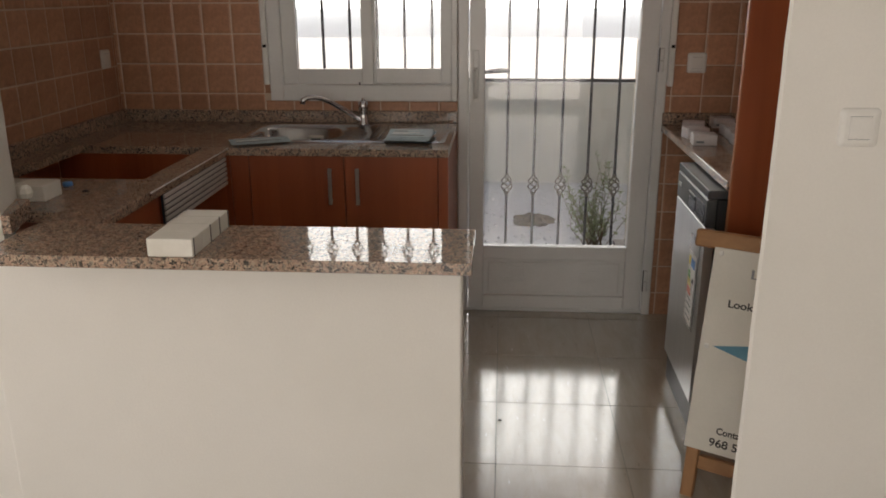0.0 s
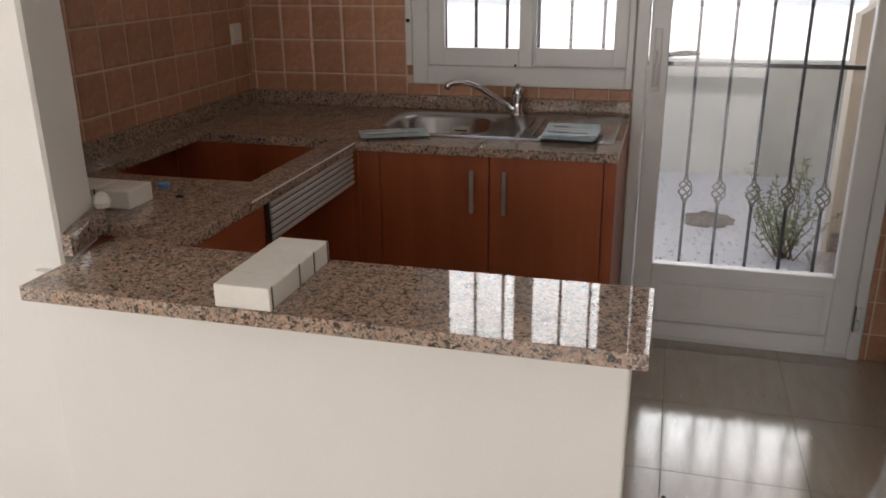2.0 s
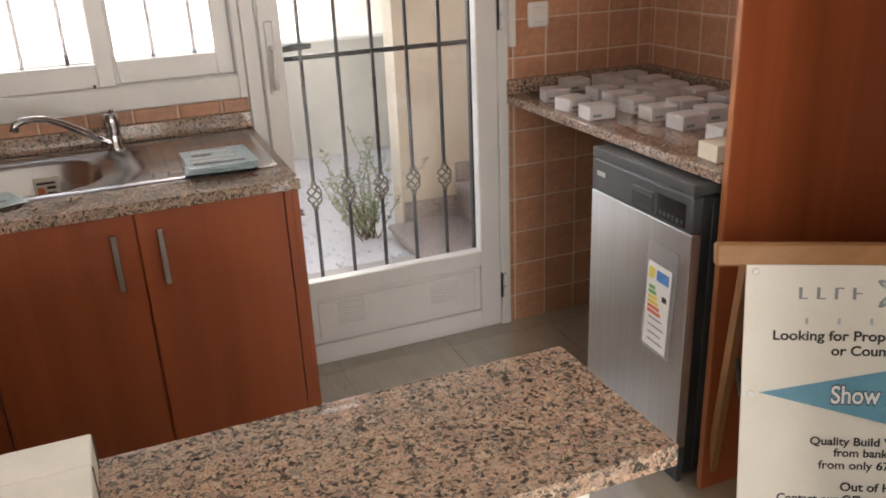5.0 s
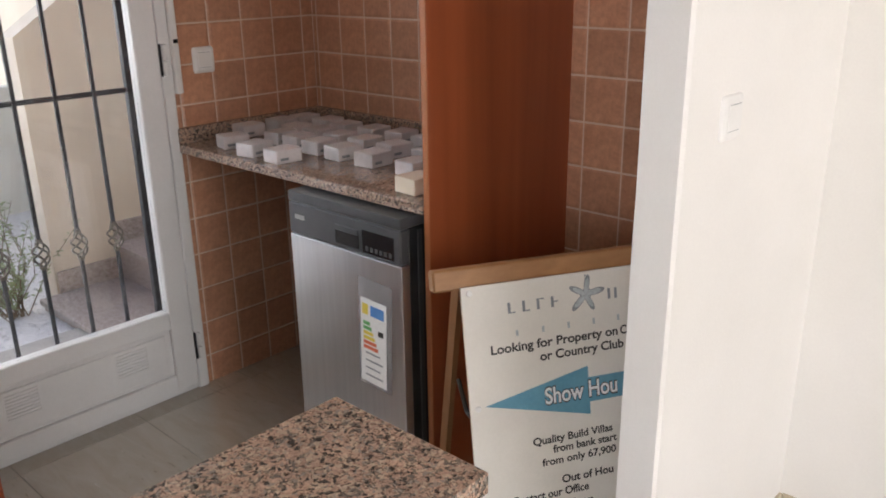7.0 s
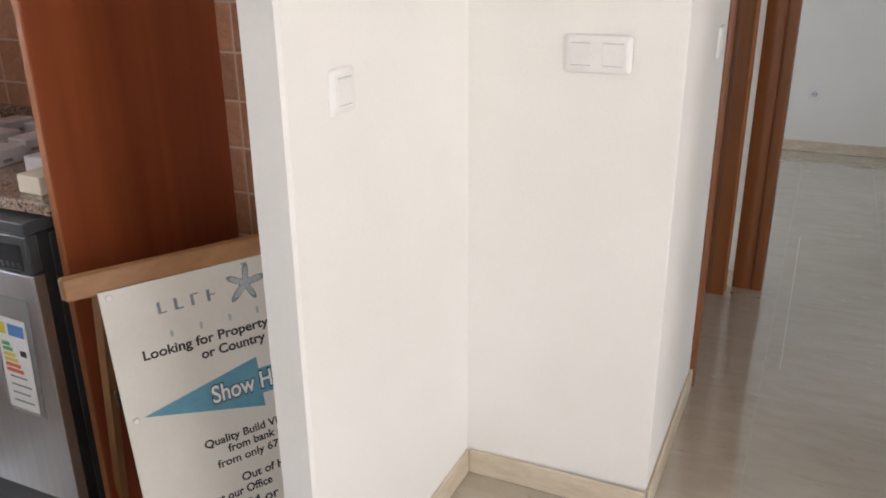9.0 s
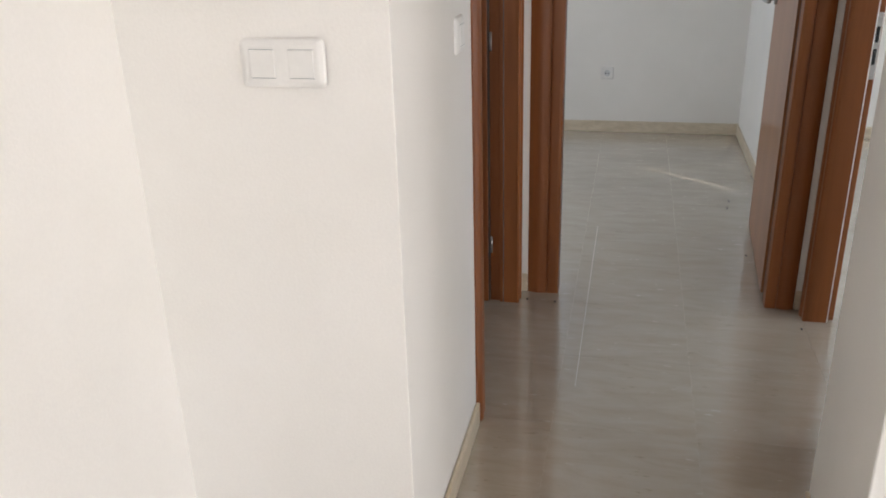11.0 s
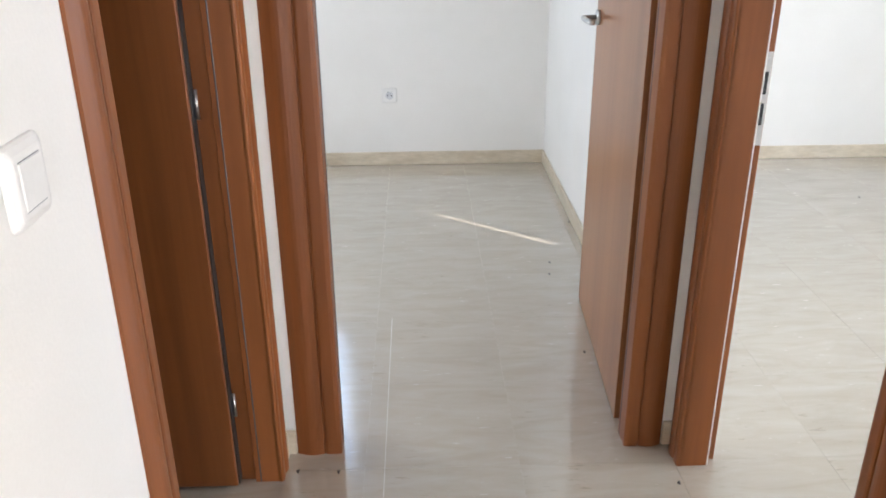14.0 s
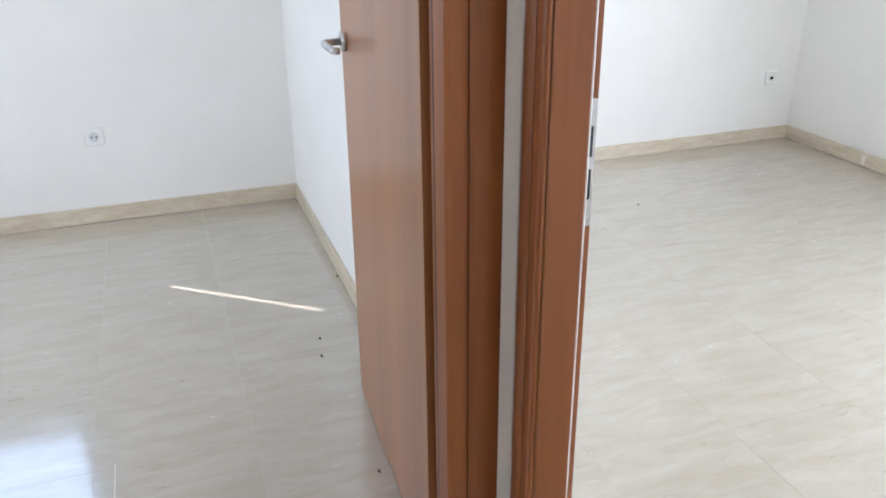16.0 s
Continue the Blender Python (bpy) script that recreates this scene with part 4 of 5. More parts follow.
cp = part("control_panel", boxes((F - 0.002, 2.662, 0.728, F + 0.029, 3.105, 0.82), bevel=0.004), M_DWGREY, dw)
part("grip_recess", boxes((F - 0.004, 2.815, 0.742, F - 0.0015, 2.905, 0.79)), M_BLACK, cp)
part("grip_lip", boxes((F - 0.006, 2.815, 0.778, F - 0.0015, 2.905, 0.794), bevel=0.002), M_DWGREY, cp)
part("display", boxes((F - 0.0035, 2.685, 0.738, F - 0.0015, 2.80, 0.798)), M_BLACK, cp)
for k in range(6):
    part("button", boxes((F - 0.0048, 2.692 + k * 0.017, 0.744, F - 0.0036, 2.702 + k * 0.017, 0.756)), M_DWGREY, cp)
part("badge", boxes((F - 0.004, 3.035, 0.775, F - 0.0022, 3.075, 0.788)), M_NICKEL, cp, "plain metal badge")
part("plinth", boxes((F + 0.012, 2.665, 0.0, F + 0.03, 3.10, 0.11), bevel=0.002), M_DWGREY, dw)
part("side_rail", boxes((F + 0.06, 2.661, 0.03, F + 0.075, 2.665, 0.81)), M_DWGREY, dw)


def tilt(*specs, bevel=0.0):
    """Boxes turned a little in the plane of the appliance front."""
    bm = boxes(*specs, bevel=bevel)
    m = Matrix.Translation((0, 2.77, 0.51)) @ Matrix.Rotation(radians(2.5), 4, "X") @ Matrix.Translation((0, -2.77, -0.51))
    bmesh.ops.transform(bm, matrix=m, verts=bm.verts)
    return bm


sl = part("label_sleeve", tilt((F - 0.004, 2.705, 0.355, F - 0.002, 2.83, 0.665), bevel=0.0004), M_SLEEVE, dw, "clear plastic label sleeve")
el = part("energy_label", tilt((F - 0.006, 2.722, 0.365, F - 0.0045, 2.819, 0.61)), M_WHITEINK, dw, "printed energy label with coloured bars")
part("label_head", tilt((F - 0.0068, 2.73, 0.565, F - 0.0061, 2.78, 0.595)), M_LBLUE, el)
part("label_head", tilt((F - 0.0068, 2.79, 0.565, F - 0.0061, 2.812, 0.595)), M_YELLOW, el)
for k, mm in enumerate((M_GREEN, M_GREEN, M_YELLOW, M_YELLOW, M_RED, M_RED)):
    part("label_bar", tilt((F - 0.0068, 2.805 - 0.022 - 0.006 * k, 0.535 - k * 0.014, F - 0.0061, 2.808, 0.545 - k * 0.014)), mm, el)
part("label_mark", tilt((F - 0.0068, 2.733, 0.515, F - 0.0061, 2.752, 0.53)), M_INK, el)
for k in range(4):
    part("label_line", tilt((F - 0.0068, 2.735 + 0.01 * (k % 2), 0.385 + k * 0.022, F - 0.0061, 2.80, 0.389 + k * 0.022)), M_INKGREY, el)


# ---- boxes of fittings ----
def pack(name, w, d, h, mat, printed=True):
    p = solid(name, boxes((-w / 2, -d / 2, 0, w / 2, d / 2, h), bevel=0.004, seg=2), mat, (0, 0, 0), "small white plastic-wrapped switch pack on the granite worktop", "box", "packs on the worktop")
    if printed:
        part("printed_mark", boxes((-w / 2 + 0.012, -d / 2 - 0.0008, 0.01, -w / 2 + 0.04, -d / 2 + 0.0002, 0.018)), M_INKGREY, p)
    return p


PW, PD, PH = 0.088, 0.075, 0.042
first = pack("switch_pack", PW, PD, PH, M_PACK)
first.matrix_basis = pose(0.81, 3.57, TOP, 0, 0, -14)
random.seed(5)
spots = [(0.785, 3.415, 8), (0.785, 3.275, -4), (0.955, 3.69, 0), (0.95, 3.50, 2), (0.945, 3.395, 0), (0.935, 3.285, 3), (0.925, 3.165, -3), (0.925, 3.03, 4), (0.925, 2.86, -2),
         (1.09, 3.685, 3), (1.19, 3.68, -5), (1.05, 3.55, 6), (1.2, 3.56, 2), (1.06, 3.44, -3), (1.18, 3.44, 0), (1.05, 3.32, 4), (1.19, 3.31, -2), (1.05, 3.20, 2), (1.2, 3.19, 5),
         (1.05, 3.07, -4), (1.19, 3.06, 1), (1.06, 2.93, 3), (1.2, 2.93, -2), (1.07, 2.8, 0)]
for x, y, a in spots:
    copy_thing(first, pose(x, y, TOP, 0, 0, a))
cb = solid("small_box", boxes((-0.045, -0.038, 0, 0.045, 0.038, 0.042), bevel=0.002), M_CREAMBOX, (0, 0, 0), "small cream cardboard box at the worktop edge", "box", "packs on the worktop")
cb.matrix_basis = pose(0.80, 2.73, TOP, 0, 0, -3)
lb = thing("carton", -0.703, 1.93, TOP, "long white carton bound with dark bands on the bar", "box")
for k in range(4):
    y0 = 1.808 + k * 0.0635
    part("carton_section", boxes((-0.756, y0, TOP, -0.652, y0 + 0.0625, TOP + 0.042), bevel=0.0025, seg=2), M_CARD, lb)
for k in range(4):
    y0 = 1.815 + k * 0.0635 + (0.045 if k else 0.0)
    part("band", boxes((-0.652, y0, TOP + 0.001, -0.6505, y0 + 0.003, TOP + 0.043)), M_TAPE, lb, "dark elastic band")
    part("band_end", boxes((-0.757, y0, TOP + 0.039, -0.754, y0 + 0.003, TOP + 0.043)), M_TAPE, lb, "dark elastic band")
lb2 = thing("carton", -1.33, 2.32, TOP, "short white carton on the granite beside the wall end", "box")
for k in range(2):
    part("carton_section", boxes((-1.43 + k * 0.093, 2.27, TOP, -1.339 + k * 0.093, 2.365, TOP + 0.045), bevel=0.003, seg=2), M_CARD, lb2)
part("band", boxes((-1.34, 2.2695, TOP + 0.001, -1.3365, 2.271, TOP + 0.045)), M_TAPE, lb2)
solid("bottle_cap", lathe([(0.014, 0), (0.015, 0.004), (0.014, 0.011), (0.010, 0.012)], -1.285, 2.47, TOP, 16), M_LBLUE, (-1.285, 2.47, TOP), "small blue plastic cap on the worktop", "cap", "", True)
solid("crumb", tube([(-1.20, 2.39, TOP + 0.003), (-1.187, 2.392, TOP + 0.004), (-1.178, 2.388, TOP + 0.003)], [0.002, 0.004, 0.002], 6), M_INK, (-1.19, 2.39, TOP), "small dark crumb on the granite", "debris")
solid("plaster_lump", lathe([(0.016, 0), (0.02, 0.012), (0.015, 0.026), (0.006, 0.034)], -1.225, 2.15, TOP + 0.044, 7), M_CARD, (-1.225, 2.15, TOP + 0.044), "crumpled white paper lump at the wall foot", "debris")


# ---- switches and sockets ----
def switch_plate(name, c, right, out, keys, label, w=0.083, h=0.083, category="light switch"):
    """A wall plate with rocker keys, its middle at c."""
    C, Rv, O, U = Vector(c), Vector(right), Vector(out), Vector((0, 0, 1))
    m = Matrix((( Rv.x, U.x, O.x, C.x), (Rv.y, U.y, O.y, C.y), (Rv.z, U.z, O.z, C.z), (0, 0, 0, 1)))
    t = thing(name, *c, label, category)

    def put(nm, spec, mat, parent, bevel=0.0, seg=1, lab=""):
        bm = boxes(spec, bevel=bevel, seg=seg)
        bmesh.ops.transform(bm, matrix=m, verts=bm.verts)
        return part(nm, bm, mat, parent, lab)

    W = w + 0.071 * (max(keys, 1) - 1)
    bm = bmesh.new()
    ins = 0.013 if keys else 0.006
    hi = 0.0095 if keys else 0.008
    rings = loops(bm, [[(x, y, z) for x, y in rounded(-W / 2 + q, -h / 2 + q, W / 2 - q, h / 2 - q, max(0.010 - q * 0.5, 0.003), 3)]
                       for q, z in ((0, 0), (0.0005, 0.003), (0.003, 0.006), (ins * 0.75, hi * 0.94), (ins, hi))])
    bm.faces.new(rings[-1])
    bmesh.ops.recalc_face_normals(bm, faces=bm.faces)
    bmesh.ops.transform(bm, matrix=m, verts=bm.verts)
    part("plate", bm, M_PLASTIC, t)
    for k in range(keys):
        x = (k - (keys - 1) / 2) * 0.071
        put("rocker", (x - 0.0225, -0.0235, hi - 0.002, x + 0.0225, 0.0235, hi + 0.0012), M_PLASTIC, t, 0.0008)
        # Grey strips draw the shaded gaps above and below each key.
        for z in (-0.0245, 0.0237):
            put("key_gap", (x - 0.0225, z, hi - 0.002, x + 0.0225, z + 0.0009, hi + 0.0003), M_INKGREY, t)
    if keys == 0:
        bm = bmesh.new()
        bmesh.ops.create_cone(bm, cap_ends=True, segments=24, radius1=0.021, radius2=0.021, depth=0.002)
        bmesh.ops.transform(bm, matrix=m @ Matrix.Translation((0, 0, 0.0105)), verts=bm.verts)
        part("socket_well", bm, M_FILM if w > 0.081 else M_PLASTIC, t)
        for sx in (-0.0095, 0.0095):
            bm = bmesh.new()
            bmesh.ops.create_cone(bm, cap_ends=True, segments=10, radius1=0.0035, radius2=0.0035, depth=0.002)
            bmesh.ops.transform(bm, matrix=m @ Matrix.Translation((sx, 0, 0.0122)), verts=bm.verts)
            part("pin_hole", bm, M_BLACK, t)
    return t


switch_plate("light_switch", (0.772, 1.9115, 1.168), (1, 0, 0), (0, -1, 0), 1, "white single rocker light switch on the wall end")
switch_plate("light_switch", (1.3425, 1.602, 1.174), (0, -1, 0), (-1, 0, 0), 2, "white double rocker light switch on the wall")
switch_plate("light_switch", (1.888, 1.4115, 1.148), (1, 0, 0), (0, -1, 0), 1, "white single rocker light switch beside the hall door")
switch_plate("light_switch", (0.842, 3.7498, 1.147), (1, 0, 0), (0, -1, 0), 1, "white single rocker switch on terracotta tiles", 0.08, 0.085)
switch_plate("wall_socket", (-1.6898, 3.64, 1.165), (0, 1, 0), (1, 0, 0), 1, "pale socket plate on the tiled wall", 0.08, 0.08, "socket")
switch_plate("wall_socket", (5.5998, 1.185, 0.394), (0, -1, 0), (-1, 0, 0), 0, "white round wall socket above the skirting", 0.082, 0.082, "socket")
tv = switch_plate("wall_socket", (5.5998, -2.40, 0.365), (0, -1, 0), (-1, 0, 0), 0, "white aerial outlet plate in the bedroom", 0.08, 0.08, "socket")

part("aerial_hole", boxes((5.586, -2.408, 0.357, 5.590, -2.392, 0.373)), M_BLACK, tv)


# ---- advertising board on an easel ----
U3 = Vector((0.8746, -0.4849, 0))
TLb = Vector((0.646, 2.449, 0.734))
nf = Vector((-0.4849, -0.8746, 0))
UPb = (Vector((0, 0, 0.565)) - nf * 0.13).normalized()
Nb = U3.cross(UPb)
BM_ = Matrix(((U3.x, UPb.x, Nb.x, TLb.x), (U3.y, UPb.y, Nb.y, TLb.y), (U3.z, UPb.z, Nb.z, TLb.z), (0, 0, 0, 1)))
ez = thing("easel_sign", 0.8, 2.3, 0, "white advertising board hung on a pine A-frame easel", "sign")


def on_board(spec, bevel=0.0):
    bm = boxes(spec, bevel=bevel)
    bmesh.ops.transform(bm, matrix=BM_, verts=bm.verts)
    return bm


BW, BH = 0.63, 0.60
part("sign_board", on_board((0, -BH, -0.006, BW, 0, 0), 0.001), M_BOARD, ez)
bb = part("top_bar", on_board((-0.062, -0.006, -0.045, BW + 0.045, 0.045, -0.007), 0.005), M_EASEL, ez)
foot = (0 - TLb.z) / UPb.z
for x in (0.008, BW - 0.045):
    part("front_leg", on_board((x, foot, -0.036, x + 0.036, -0.006, -0.0065), 0.003), M_LEG, ez)
part("bottom_rail", on_board((0.045, -0.66, -0.034, BW - 0.046, -0.62, -0.008), 0.003), M_EASEL, ez)
for x in (0.015, BW - 0.04):
    a = BM_ @ Vector((x, 0.0, -0.06))
    away = -nf
    bm = tube([a, Vector((a.x, a.y, 0)) + away * 0.16], 0.015, 4)
    part("back_leg", bm, M_LEG, ez)
a = BM_ @ Vector((0.02, -0.33, -0.03))
bq = Vector((a.x, a.y, 0.46)) - nf * 0.12
part("strap", tube([a, (a + bq) / 2 + Vector((0, 0, -0.03)), bq], 0.006, 6), M_INK, ez, "black stay strap")
for x, z in ((0.02, -0.015), (0.02, -0.29)):
    bm = bmesh.new()
    bmesh.ops.create_cone(bm, cap_ends=True, segments=12, radius1=0.008, radius2=0.006, depth=0.003)
    bmesh.ops.transform(bm, matrix=BM_ @ Matrix.Translation((x, z, 0.0015)), verts=bm.verts)
    part("screw_cap", bm, M_PLASTIC, ez)


def write(text, u, v, size, mat=None, spacing=1.0, lift=0.0008, thick=0.0):
    return lettering(text, size, mat or M_INK, ez, BM_ @ Matrix.Translation((u, -v, lift)), "lettering", spacing, thick)


def fitted(text, u0, u1, v, height, mat=None, lift=0.0008, thick=0.0):
    """One line of lettering from u0 to u1 with its foot at v below the board's top."""
    ob = write(text, 0, 0, 1.0, mat, lift=0, thick=thick)
    xs = [c.co.x for c in ob.data.vertices]
    x0, x1 = min(xs), max(xs)
    sx, sy = (u1 - u0) / (x1 - x0), height / 0.73
    for c in ob.data.vertices:
        c.co.x, c.co.y, c.co.z = (c.co.x - x0) * sx, c.co.y * sy, c.co.z * 0.5
    ob.matrix_basis = Matrix.Translation(-ORIGIN[ez]) @ BM_ @ Matrix.Translation((u0, -v, lift))
    return ob


def mark(u0, v0, u1, v1, mat, lift=0.0004):
    return part("printed_mark", on_board((u0, -v1, 0.0, u1, -v0, lift)), mat, ez)


# brand line drawn as plain strokes
for k in range(4):
    mark(0.112 + k * 0.037, 0.049, 0.119 + k * 0.037, 0.075, M_INKGREY)
    mark(0.119 + k * 0.037, (0.072, 0.072, 0.049, 0.06)[k], 0.131 + k * 0.037, (0.075, 0.075, 0.052, 0.063)[k], M_INKGREY)
mark(0.374, 0.049, 0.381, 0.075, M_INKGREY)
mark(0.392, 0.049, 0.399, 0.075, M_INKGREY)
for k in range(5):
    mark(0.128 + k * 0.067, 0.116, 0.134 + k * 0.067, 0.131, M_STAR)


def starfish(scale, lift, height):
    """Five rounded arms, a little uneven, swelling to a middle ridge."""
    bm = bmesh.new()
    n = 60
    ring = []
    for k in range(n):
        a = 2 * math.pi * k / n
        arm = (0.5 + 0.5 * math.cos(5 * (a - 0.14))) ** 1.7
        rad = scale * (0.0135 + 0.0335 * arm) * (1 + 0.08 * math.sin(2 * a + 0.6))
        ring.append(bm.verts.new((0.315 + rad * math.cos(a), -0.055 + rad * math.sin(a), lift)))
    mid = bm.verts.new((0.315, -0.055, lift + height))
    for k in range(n):
        bm.faces.new((ring[k], ring[(k + 1) % n], mid))
    bmesh.ops.transform(bm, matrix=BM_, verts=bm.verts)
    return bm


part("star_emblem", starfish(1.05, 0.0005, 0.001), M_INKGREY, ez, "grey-blue starfish shape")
part("star_emblem", starfish(0.84, 0.0012, 0.0025), M_STAR, ez, "pale grey-blue starfish shape")
part("emblem_dot", on_board((0.3135, -0.0125, 0.0, 0.3175, -0.0085, 0.0006)), M_INKGREY, ez)
fitted("Looking for Property on", 0.062, 0.395, 0.166, 0.022, thick=0.024)
fitted("C", 0.402, 0.42, 0.166, 0.022, thick=0.024)
fitted("or Country Club", 0.185, 0.409, 0.199, 0.022, thick=0.024)
bm = bmesh.new()
vs = [bm.verts.new((u, -v, 0.0006)) for u, v in ((0.037, 0.287), (0.308, 0.352), (0.308, 0.321), (0.55, 0.321), (0.55, 0.26), (0.308, 0.26), (0.308, 0.231))]
bm.faces.new(vs)
bmesh.ops.transform(bm, matrix=BM_, verts=bm.verts)
part("arrow", bm, M_BLUE, ez, "blue arrow")
fitted("Show Hou", 0.189, 0.385, 0.308, 0.043, M_INK, 0.001, 0.055)
fitted("Show Hou", 0.190, 0.384, 0.307, 0.041, M_WHITEINK, 0.0018, 0.018)
fitted("Quality Build Villas", 0.151, 0.365, 0.404, 0.019, thick=0.024)
fitted("from bank start", 0.202, 0.375, 0.43, 0.019, thick=0.024)
fitted("from only 67,900", 0.171, 0.371, 0.459, 0.019, thick=0.02)
fitted("Out of Hou", 0.220, 0.36, 0.510, 0.02, thick=0.024)
fitted("Contact our Office", 0.086, 0.29, 0.540, 0.02, thick=0.024)
fitted("968 595 684 or", 0.07, 0.30, 0.578, 0.024, thick=0.02)


# ---- outdoors ----
# Glowing sheet added before the low sky; it brightens yard and floor reflections.
hm, hnt, hb = material("glowing_sky_sheet", 1.0)
hb.inputs["Base Color"].default_value = (0.0, 0.0, 0.0, 1)
hb.inputs["Specular IOR Level"].default_value = 0.0
hb.inputs["Emission Color"].default_value = (0.93, 0.97, 1.0, 1)
hb.inputs["Emission Strength"].default_value = 4.4
structure("backdrop", boxes((-110, 75, -0.5, 110, 75.2, 46)), hm, "glowing backdrop sheet for the bright white sky low over the yard", "sky")
GZ = -0.2
structure("ground", boxes((-60, 3.95, GZ - 0.3, 60, 90, GZ), (5.8, -60, GZ - 0.3, 60, 3.95, GZ), (-60, -60, GZ - 0.3, -3.6, 3.95, GZ), (-3.6, -60, GZ - 0.3, 5.8, -3.4, GZ)), M_GRAVEL, "pale gravel yard in sunlight", "ground")
structure("pavement", boxes((-1.6, 3.955, GZ - 0.1, 2.2, 5.0, GZ + 0.03), bevel=0.01), M_PAVING, "grey concrete paving strip outside the kitchen door", "pavement")
structure("wall_yard", boxes((-6, 7.33, GZ - 0.2, 1.9, 7.5, 0.68), bevel=0.01), M_YARDWALL, "low cream rendered yard wall", "wall")
sw = thing("stair_wall", 1.3, 5.5, GZ, "tan rendered parapet wall with a sloping top beside outdoor stairs", "wall")
bm = bmesh.new()
pts = [(0.87, GZ - 0.1), (4.0, GZ - 0.1), (4.0, 3.3), (0.87, 1.14)]
a = [bm.verts.new((x, 5.4, z)) for x, z in pts]
b = [bm.verts.new((x, 5.56, z)) for x, z in pts]
bm.faces.new(a)
bm.faces.new(b[::-1])
for k in range(4):
    bm.faces.new((a[k], b[k], b[(k + 1) % 4], a[(k + 1) % 4]))
bmesh.ops.recalc_face_normals(bm, faces=bm.faces)
part("parapet", bm, M_RENDER, sw)
st = thing("stairs", 1.4, 5.1, GZ, "speckled stone outdoor steps rising beside the tan wall", "stairs")
for k in range(6):
    x0 = 0.78 if k == 0 else 0.92 + 0.28 * k
    x1 = 0.92 + 0.28 * (k + 1)
    z1 = GZ + 0.07 + 0.19 * k
    s_ = part("step", boxes((x0 + 0.01, 4.45, GZ - 0.05 if k == 0 else z1 - 0.30, x1 + 0.02, 5.39, z1 - 0.03)), M_RISER, st)
    part("tread", boxes((x0 - 0.012, 4.44, z1 - 0.03, x1 + 0.01, 5.385, z1), bevel=0.004), M_STEP, s_)
    part("stone_skirting", boxes((max(x0, 0.88), 5.386, z1, x1, 5.398, z1 + 0.11)), M_STEP, s_)
# Unseen block added to keep the sun off the yard and kitchen openings.
nb = thing("neighbour_building", 3.0, 6.0, GZ, "unseen tan block added to shade the yard and kitchen door", "building")
part("wall", boxes((1.9, 5.6, GZ - 0.1, 8.0, 10.5, 2.9)), M_RENDER, nb)
part("upper_wall", boxes((1.9, 5.6, 2.9, 8.0, 10.5, 6.2)), M_RENDER, nb)
part("roof", boxes((1.8, 5.55, 6.2, 8.1, 10.6, 6.35)), M_PAVING, nb)
mound = lathe([(0.16, 0), (0.13, 0.02), (0.1, 0.03), (0.07, 0.042), (0.04, 0.046), (0.01, 0.05)], 0.264, 6.05, GZ, 22)
for v in mound.verts:
    d = Vector((v.co.x - 0.264, v.co.y - 6.05, 0))
    k = 1 + 0.45 * noise.noise(Vector((d.x * 14, d.y * 14, 3)))
    v.co.x, v.co.y = 0.264 + d.x * k, 6.05 + d.y * k
    v.co.z += (v.co.z - GZ) * 0.7 * noise.noise(Vector((d.x * 25, d.y * 25, 8)))
solid("earth_mound", mound, M_DIRT, (0.264, 6.05, GZ), "small heap of brown earth on the gravel", "earth")
sh = thing("shrub", 0.66, 5.42, GZ, "sparse grey-green shrub growing in the gravel", "plant")
random.seed(3)
stems, leaves = bmesh.new(), bmesh.new()


def add_to(bm, other):
    me = bpy.data.meshes.new("tmp")
    other.to_mesh(me)
    other.free()
    bm.from_mesh(me)
    bpy.data.meshes.remove(me)


for k in range(34):
    a = random.uniform(0, 6.28)
    spread = random.uniform(0.04, 0.34)
    hgt = random.uniform(0.16, 0.62)
    base = Vector((0.66 + random.uniform(-0.05, 0.05), 5.42 + random.uniform(-0.04, 0.04), GZ))
    tip = base + Vector((spread * math.cos(a), spread * math.sin(a), hgt))
    mid = (base + tip) / 2 + Vector((random.uniform(-0.09, 0.09), random.uniform(-0.07, 0.07), random.uniform(-0.02, 0.07)))
    add_to(stems, tube([base, mid, tip], [0.0032, 0.0022, 0.001], 5))
    for j in range(34):
        f = random.uniform(0.2, 1.0)
        p = base.lerp(mid, f * 2) if f < 0.5 else mid.lerp(tip, f * 2 - 1)
        d = Vector((random.uniform(-1, 1), random.uniform(-1, 1), random.uniform(-0.2, 0.9))).normalized()
        s = d.orthogonal().normalized()
        L, Wd = random.uniform(0.018, 0.042), random.uniform(0.003, 0.007)
        vs = [leaves.verts.new(q) for q in (p, p + d * L * 0.45 + s * Wd, p + d * L, p + d * L * 0.45 - s * Wd)]
        leaves.faces.new(vs)
part("stems", stems, M_STEM, sh)
part("leaves", leaves, M_LEAF, sh)

# stones strewn on the gravel
random.seed(11)
gv = bmesh.new()
for k in range(1500):
    x, y = random.uniform(-1.0, 1.3), random.uniform(5.02, 7.1)
    r = random.uniform(0.006, 0.02)
    vs = [gv.verts.new((x + r * random.uniform(0.7, 1.2) * math.cos(t), y + r * random.uniform(0.7, 1.2) * math.sin(t), GZ - 0.002)) for t in (0, 1.57, 3.14, 4.71)]
    top = gv.verts.new((x, y, GZ + r * 0.7))
    for i in range(4):
        gv.faces.new((vs[i], vs[(i + 1) % 4], top))
gob = new("gravel_stones", finish(gv, "gravel_stones", M_GRAVEL))
tagged(gob, "loose pale gravel stones in the yard", "gravel", "", "stuff")

